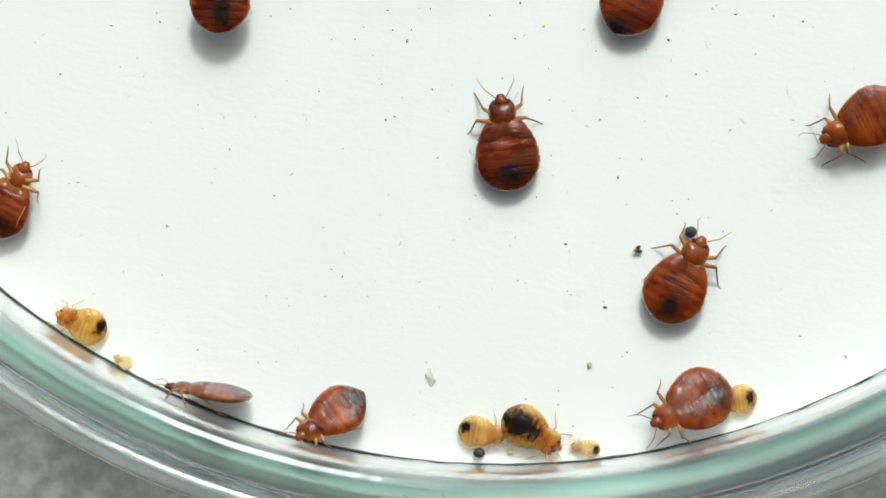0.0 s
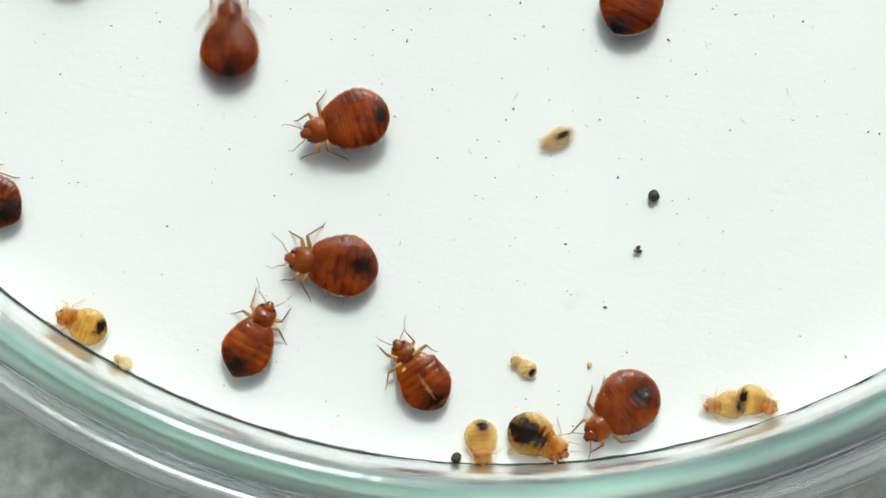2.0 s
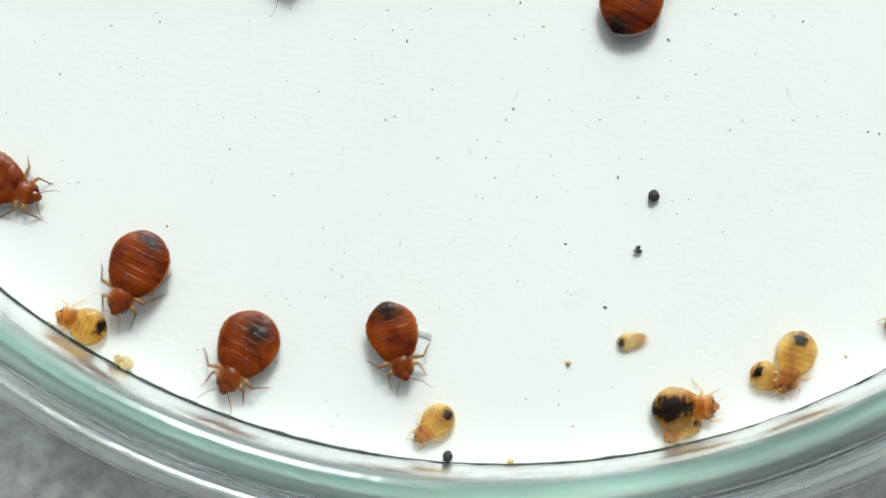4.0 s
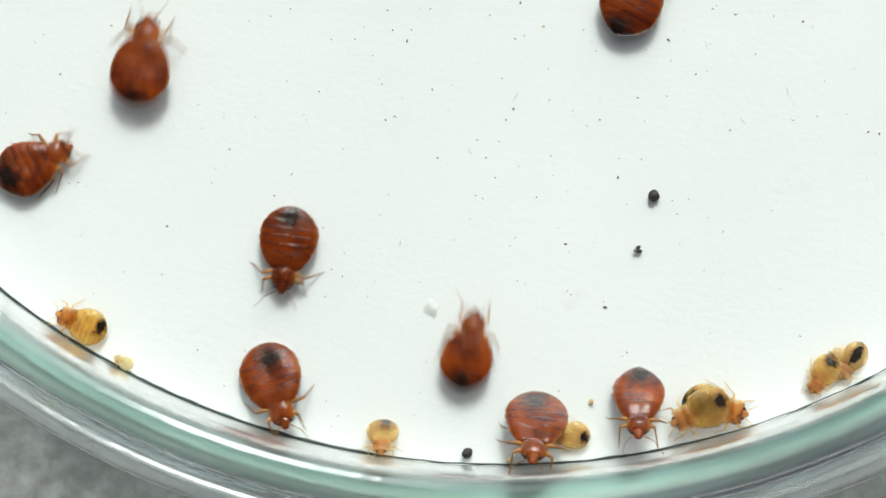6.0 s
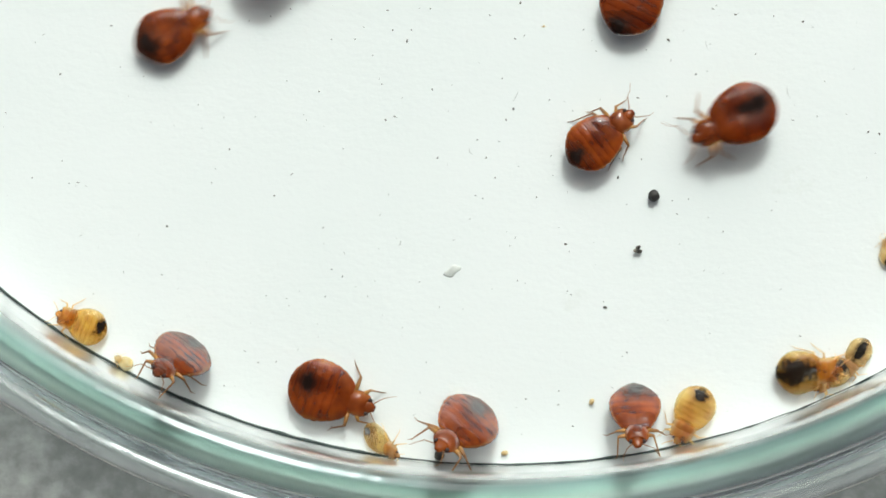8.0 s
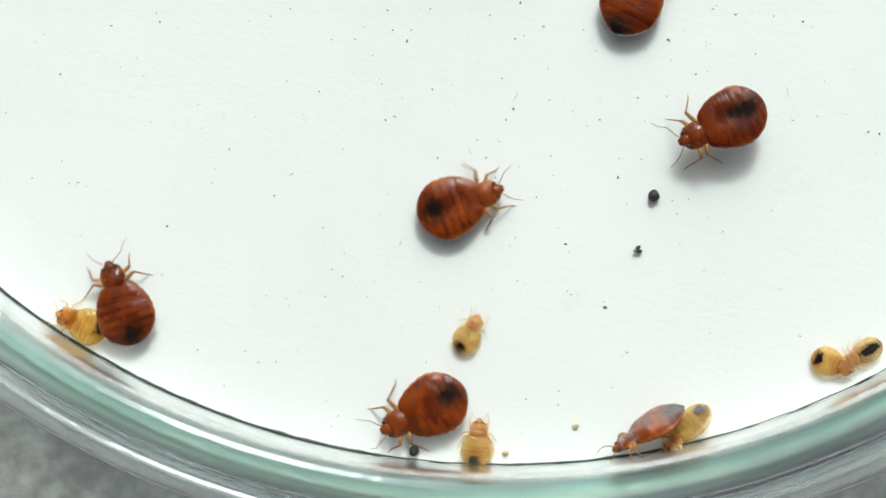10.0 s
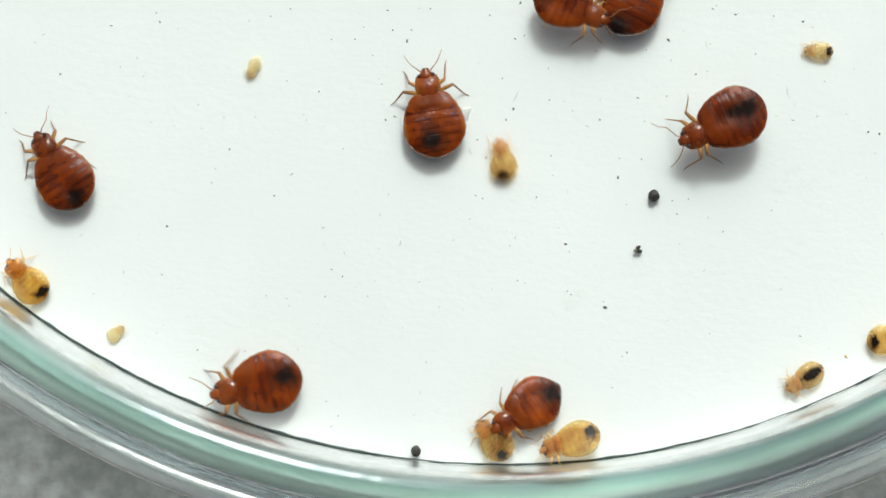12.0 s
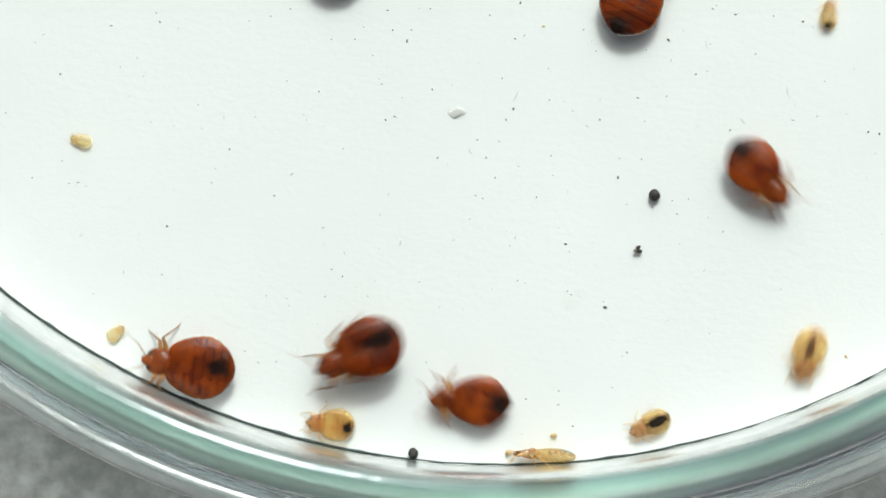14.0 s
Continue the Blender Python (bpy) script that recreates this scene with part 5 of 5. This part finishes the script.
    creep(descender, [
        (0, on(descender, 27.11, -16.29, 250)), (1.8, on(descender, 24.65, -19.38, 240)), (2.2, on(descender, 21.87, -27.14, 240)),
        (2.3, on(descender, 21.13, -29.25, 244)), (2.4, on(descender, 20.45, -31.05, 248)), (2.5, on(descender, 20.02, -32.54, 250)),
        (2.6, on(descender, 19.03, -34.16, 250)), (2.7, on(descender, 18.41, -35.59, 248)), (2.8, on(descender, 17.73, -37.26, 248)),
        (2.9, on(descender, 17.29, -38.20, 250)), (3, on(descender, 17.17, -38.60, 252)), (3.2, on(descender, 17.17, -38.60, 252)),
        (4.8, on(descender, 14.45, -40.38, 250)), (5.3, on(descender, 14.01, -40.69, 246)), (5.5, on(descender, 14.01, -40.69, 245)),
        (5.7, on(descender, 12.55, -41.23, 225, 0, 0, 0.5)), (6, on(descender, 10.93, -41.97, 205, 0, 0, 0.6)),
        (6.5, on(descender, 10.23, -42.51, 222)), (7, on(descender, 10.16, -42.51, 218)), (7.3, on(descender, 10.54, -42.26, 236)),
        (7.5, on(descender, 11.13, -41.94, 256)), (7.7, on(descender, 11.03, -41.94, 254)), (8, on(descender, 10.47, -42.26, 242)),
        (8.2, on(descender, 10.16, -42.38, 238)), (9.5, on(descender, 10.13, -42.81, 232, 50)), (10.3, on(descender, 10.19, -42.99, 222, 56)),
        (10.5, on(descender, 10.13, -42.99, 222, 58)), (10.9, on(descender, 9.76, -42.96, 220, 60)), (11, on(descender, 9.46, -41.73, 200, 30)),
        (11.1, on(descender, 8.22, -42.05, 190, 30)), (11.2, on(descender, 6.04, -43.22, 184, 45)), (11.5, on(descender, 4.61, -43.51, 184, 45)),
        (12, on(descender, 3.81, -43.67, 198, 35)), (12.3, on(descender, 3.56, -43.85, 190, 66)), (12.5, on(descender, 3.37, -43.97, 182, 78)),
        (13, on(descender, 2.81, -44.22, 178, 86)), (14, on(descender, 2.44, -44.41, 176, 88))])
    creep(darkling, [
        (0, on(darkling, 26.83, -32.42, 200)), (4, on(darkling, 22.20, -36.77, 210)), (5.3, on(darkling, 19.30, -38.86, 224)),
        (5.5, on(darkling, 19.36, -38.92, 224)), (6, on(darkling, 19.30, -39.26, 236)), (8, on(darkling, 19.54, -39.07, 238)),
        (8.2, on(darkling, 19.61, -39.01, 238)), (10.3, on(darkling, 19.92, -38.82, 200)), (10.5, on(darkling, 19.92, -39.26, 195)),
        (10.8, on(darkling, 19.36, -39.38, 200)), (11, on(darkling, 18.99, -39.45, 206)), (11.5, on(darkling, 18.09, -39.76, 210)),
        (12, on(darkling, 16.73, -40.20, 212)), (12.5, on(darkling, 15.70, -40.61, 216)), (13, on(darkling, 13.28, -41.51, 218)),
        (13.5, on(darkling, 11.20, -42.14, 210)), (13.8, on(darkling, 9.18, -42.65, 206)), (14, on(darkling, 8.24, -42.77, 204))])
    creep(sprinter, [
        (0, on(sprinter, 28.08, -24.34, 190)), (0.4, on(sprinter, 22.84, -24.64, 188)), (0.6, on(sprinter, 20.98, -24.57, 186)),
        (0.7, on(sprinter, 20.05, -24.51, 186)), (0.8, on(sprinter, 19.25, -24.41, 186)), (1, on(sprinter, 17.57, -24.35, 187)),
        (1.2, on(sprinter, 14.16, -24.56, 190)), (1.4, on(sprinter, 11.73, -24.74, 193)), (1.5, on(sprinter, 10.55, -24.92, 195)),
        (1.7, on(sprinter, 7.56, -25.67, 198)), (1.9, on(sprinter, 4.69, -26.47, 202)), (2, on(sprinter, 3.10, -26.94, 205)),
        (2.2, on(sprinter, 0.44, -28.41, 208)), (2.5, on(sprinter, -2.44, -30.47, 210)), (2.8, on(sprinter, -6.45, -33.35, 218)),
        (3, on(sprinter, -8.21, -35.04, 222)), (3.2, on(sprinter, -10.22, -36.55, 222)), (4.2, on(sprinter, -21.58, -33.04, 150)),
        (6, on(sprinter, -34.28, -28.62, 150)), (14, on(sprinter, -36.19, -28.61, 150))])
    creep(midget, [
        (0, on(midget, 4.69, -44.07, 170)), (0.3, on(midget, 4.57, -43.73, 160)), (0.5, on(midget, 4.44, -43.29, 175)),
        (0.8, on(midget, 4.01, -42.29, 178)), (1, on(midget, 3.82, -41.85, 182)), (1.3, on(midget, 2.63, -40.61, 150)),
        (1.5, on(midget, 2.10, -40.08, 128)), (1.8, on(midget, 1.63, -39.76, 136)), (2, on(midget, 1.26, -39.55, 146)),
        (2.5, on(midget, -0.06, -38.98, 182)), (2.8, on(midget, -0.18, -38.36, 168)), (3, on(midget, 0.07, -37.98, 148)),
        (3.1, on(midget, 0.51, -38.11, 100)), (3.2, on(midget, 1.01, -38.36, 64)), (4.4, on(midget, 9.81, -38.03, 10)),
        (5.3, on(midget, 13.23, -38.37, 350)), (5.5, on(midget, 15.09, -38.49, 340)), (5.7, on(midget, 16.09, -39.02, 335)),
        (6, on(midget, 18.82, -38.95, 10)), (6.5, on(midget, 20.36, -38.80, 15)), (7.2, on(midget, 21.05, -38.02, 60)),
        (7.5, on(midget, 21.35, -36.46, 90)), (8, on(midget, 21.35, -33.19, 92)), (8.4, on(midget, 22.22, -31.17, 90)),
        (9.6, on(midget, 23.46, -27.44, 95)), (10.4, on(midget, 21.60, -26.34, 90)), (11, on(midget, 21.11, -25.41, 96)),
        (11.3, on(midget, 20.49, -24.01, 122)), (11.5, on(midget, 19.59, -23.07, 145)), (11.8, on(midget, 18.20, -22.38, 165)),
        (12, on(midget, 17.51, -22.13, 176)), (12.5, on(midget, 17.51, -22.16, 178)), (12.7, on(midget, 16.27, -22.38, 190)),
        (12.8, on(midget, 15.28, -22.75, 196)), (13, on(midget, 14.29, -23.40, 198)), (13.5, on(midget, 14.16, -23.62, 212)),
        (13.6, on(midget, 15.09, -23.50, 330)), (13.7, on(midget, 15.96, -23.06, 40)), (13.8, on(midget, 16.58, -22.19, 56)),
        (13.9, on(midget, 17.33, -21.20, 70)), (14, on(midget, 18.10, -20.14, 86))])
    creep(mite, [
        (0, on(mite, -11.49, -14.50, 250)), (11, on(mite, -12.59, -17.33, 250)), (11.5, on(mite, -12.94, -19.40, 248)),
        (11.7, on(mite, -13.07, -20.66, 248)), (12, on(mite, -13.76, -22.98, 244)), (12.2, on(mite, -14.71, -24.36, 232)),
        (12.5, on(mite, -16.32, -25.90, 214)), (12.7, on(mite, -16.79, -26.05, 196)), (13, on(mite, -18.69, -26.27, 186)),
        (13.3, on(mite, -21.28, -26.80, 190)), (13.5, on(mite, -22.77, -26.96, 182)), (13.7, on(mite, -23.37, -27.05, 172)),
        (14, on(mite, -23.40, -27.02, 165))])
    creep(pellet, [
        (0, on(pellet, 10.49, -32.13, 0)), (0.6, on(pellet, 10.49, -32.13, 0)), (0.7, on(pellet, 8.25, -30.29, 40)),
        (0.8, on(pellet, 8.44, -30.16, 60)), (0.9, on(pellet, 8.47, -30.13, 70)), (13.2, on(pellet, 8.47, -30.13, 70)),
        (13.5, on(pellet, 8.50, -30.10, 75)), (14, on(pellet, 8.50, -30.10, 75))])
    creep(dropping, [
        (0, on(dropping, -1.19, -44.37, 0)), (0.6, on(dropping, -1.19, -44.37, 0)), (1, on(dropping, -1.12, -44.37, 10)),
        (1.5, on(dropping, -1.19, -44.37, 10)), (1.8, on(dropping, -2.50, -44.57, 40)), (2.5, on(dropping, -2.31, -44.69, 60)),
        (2.8, on(dropping, -2.94, -44.57, 80)), (5.7, on(dropping, -2.94, -44.57, 80)), (5.9, on(dropping, -1.87, -44.38, 50)),
        (7, on(dropping, -1.81, -44.41, 40)), (7.3, on(dropping, -3.00, -44.51, 60)), (8.2, on(dropping, -3.44, -44.48, 70)),
        (10.3, on(dropping, -4.88, -44.26, 80)), (10.5, on(dropping, -4.70, -44.29, 90)), (13, on(dropping, -4.70, -44.29, 90)),
        (13.5, on(dropping, -4.85, -44.42, 100)), (14, on(dropping, -4.85, -44.42, 100))])
    creep(egg, [
        (0, on(egg, 4.92, -39.48, 80)), (2.6, on(egg, 4.92, -39.48, 80)), (2.8, on(egg, 3.76, -39.39, 20)), (5.5, on(egg, 3.76, -39.36, 20)),
        (5.8, on(egg, 5.01, -41.52, 60)), (8.2, on(egg, 5.04, -41.52, 60)), (10.3, on(egg, 4.10, -42.96, 20)), (13, on(egg, 4.10, -42.96, 20)),
        (13.4, on(egg, 2.95, -43.40, 0)), (14, on(egg, 2.95, -43.40, 0))])
    creep(egg_second, [
        (0, on(egg_second, 0.54, -44.32, 10)), (2, on(egg_second, 0.54, -44.32, 10)), (2.4, on(egg_second, 0.54, -44.79, 10)),
        (5.6, on(egg_second, 0.54, -44.82, 10)), (6.5, on(egg_second, 0.44, -44.69, 10)), (7.5, on(egg_second, 0.22, -44.38, 10)),
        (14, on(egg_second, 0.44, -44.38, 10))])
    creep(flake, [
        (0, on(flake, -3.89, -40.19, 100)), (0.3, on(flake, -3.89, -40.19, 100)), (0.5, on(flake, -4.20, -40.44, 110)),
        (3, on(flake, -4.20, -39.94, 110)), (4.4, on(flake, -4.26, -37.27, 150)), (5.9, on(flake, -4.26, -37.18, 150)),
        (6.2, on(flake, -2.69, -34.29, 28)), (8.2, on(flake, -2.69, -34.29, 28)), (11.6, on(flake, -2.00, -25.82, 60)),
        (12.5, on(flake, -2.00, -25.57, 60)), (12.8, on(flake, -2.44, -25.51, 10)), (14, on(flake, -2.44, -25.51, 10))])


motions()
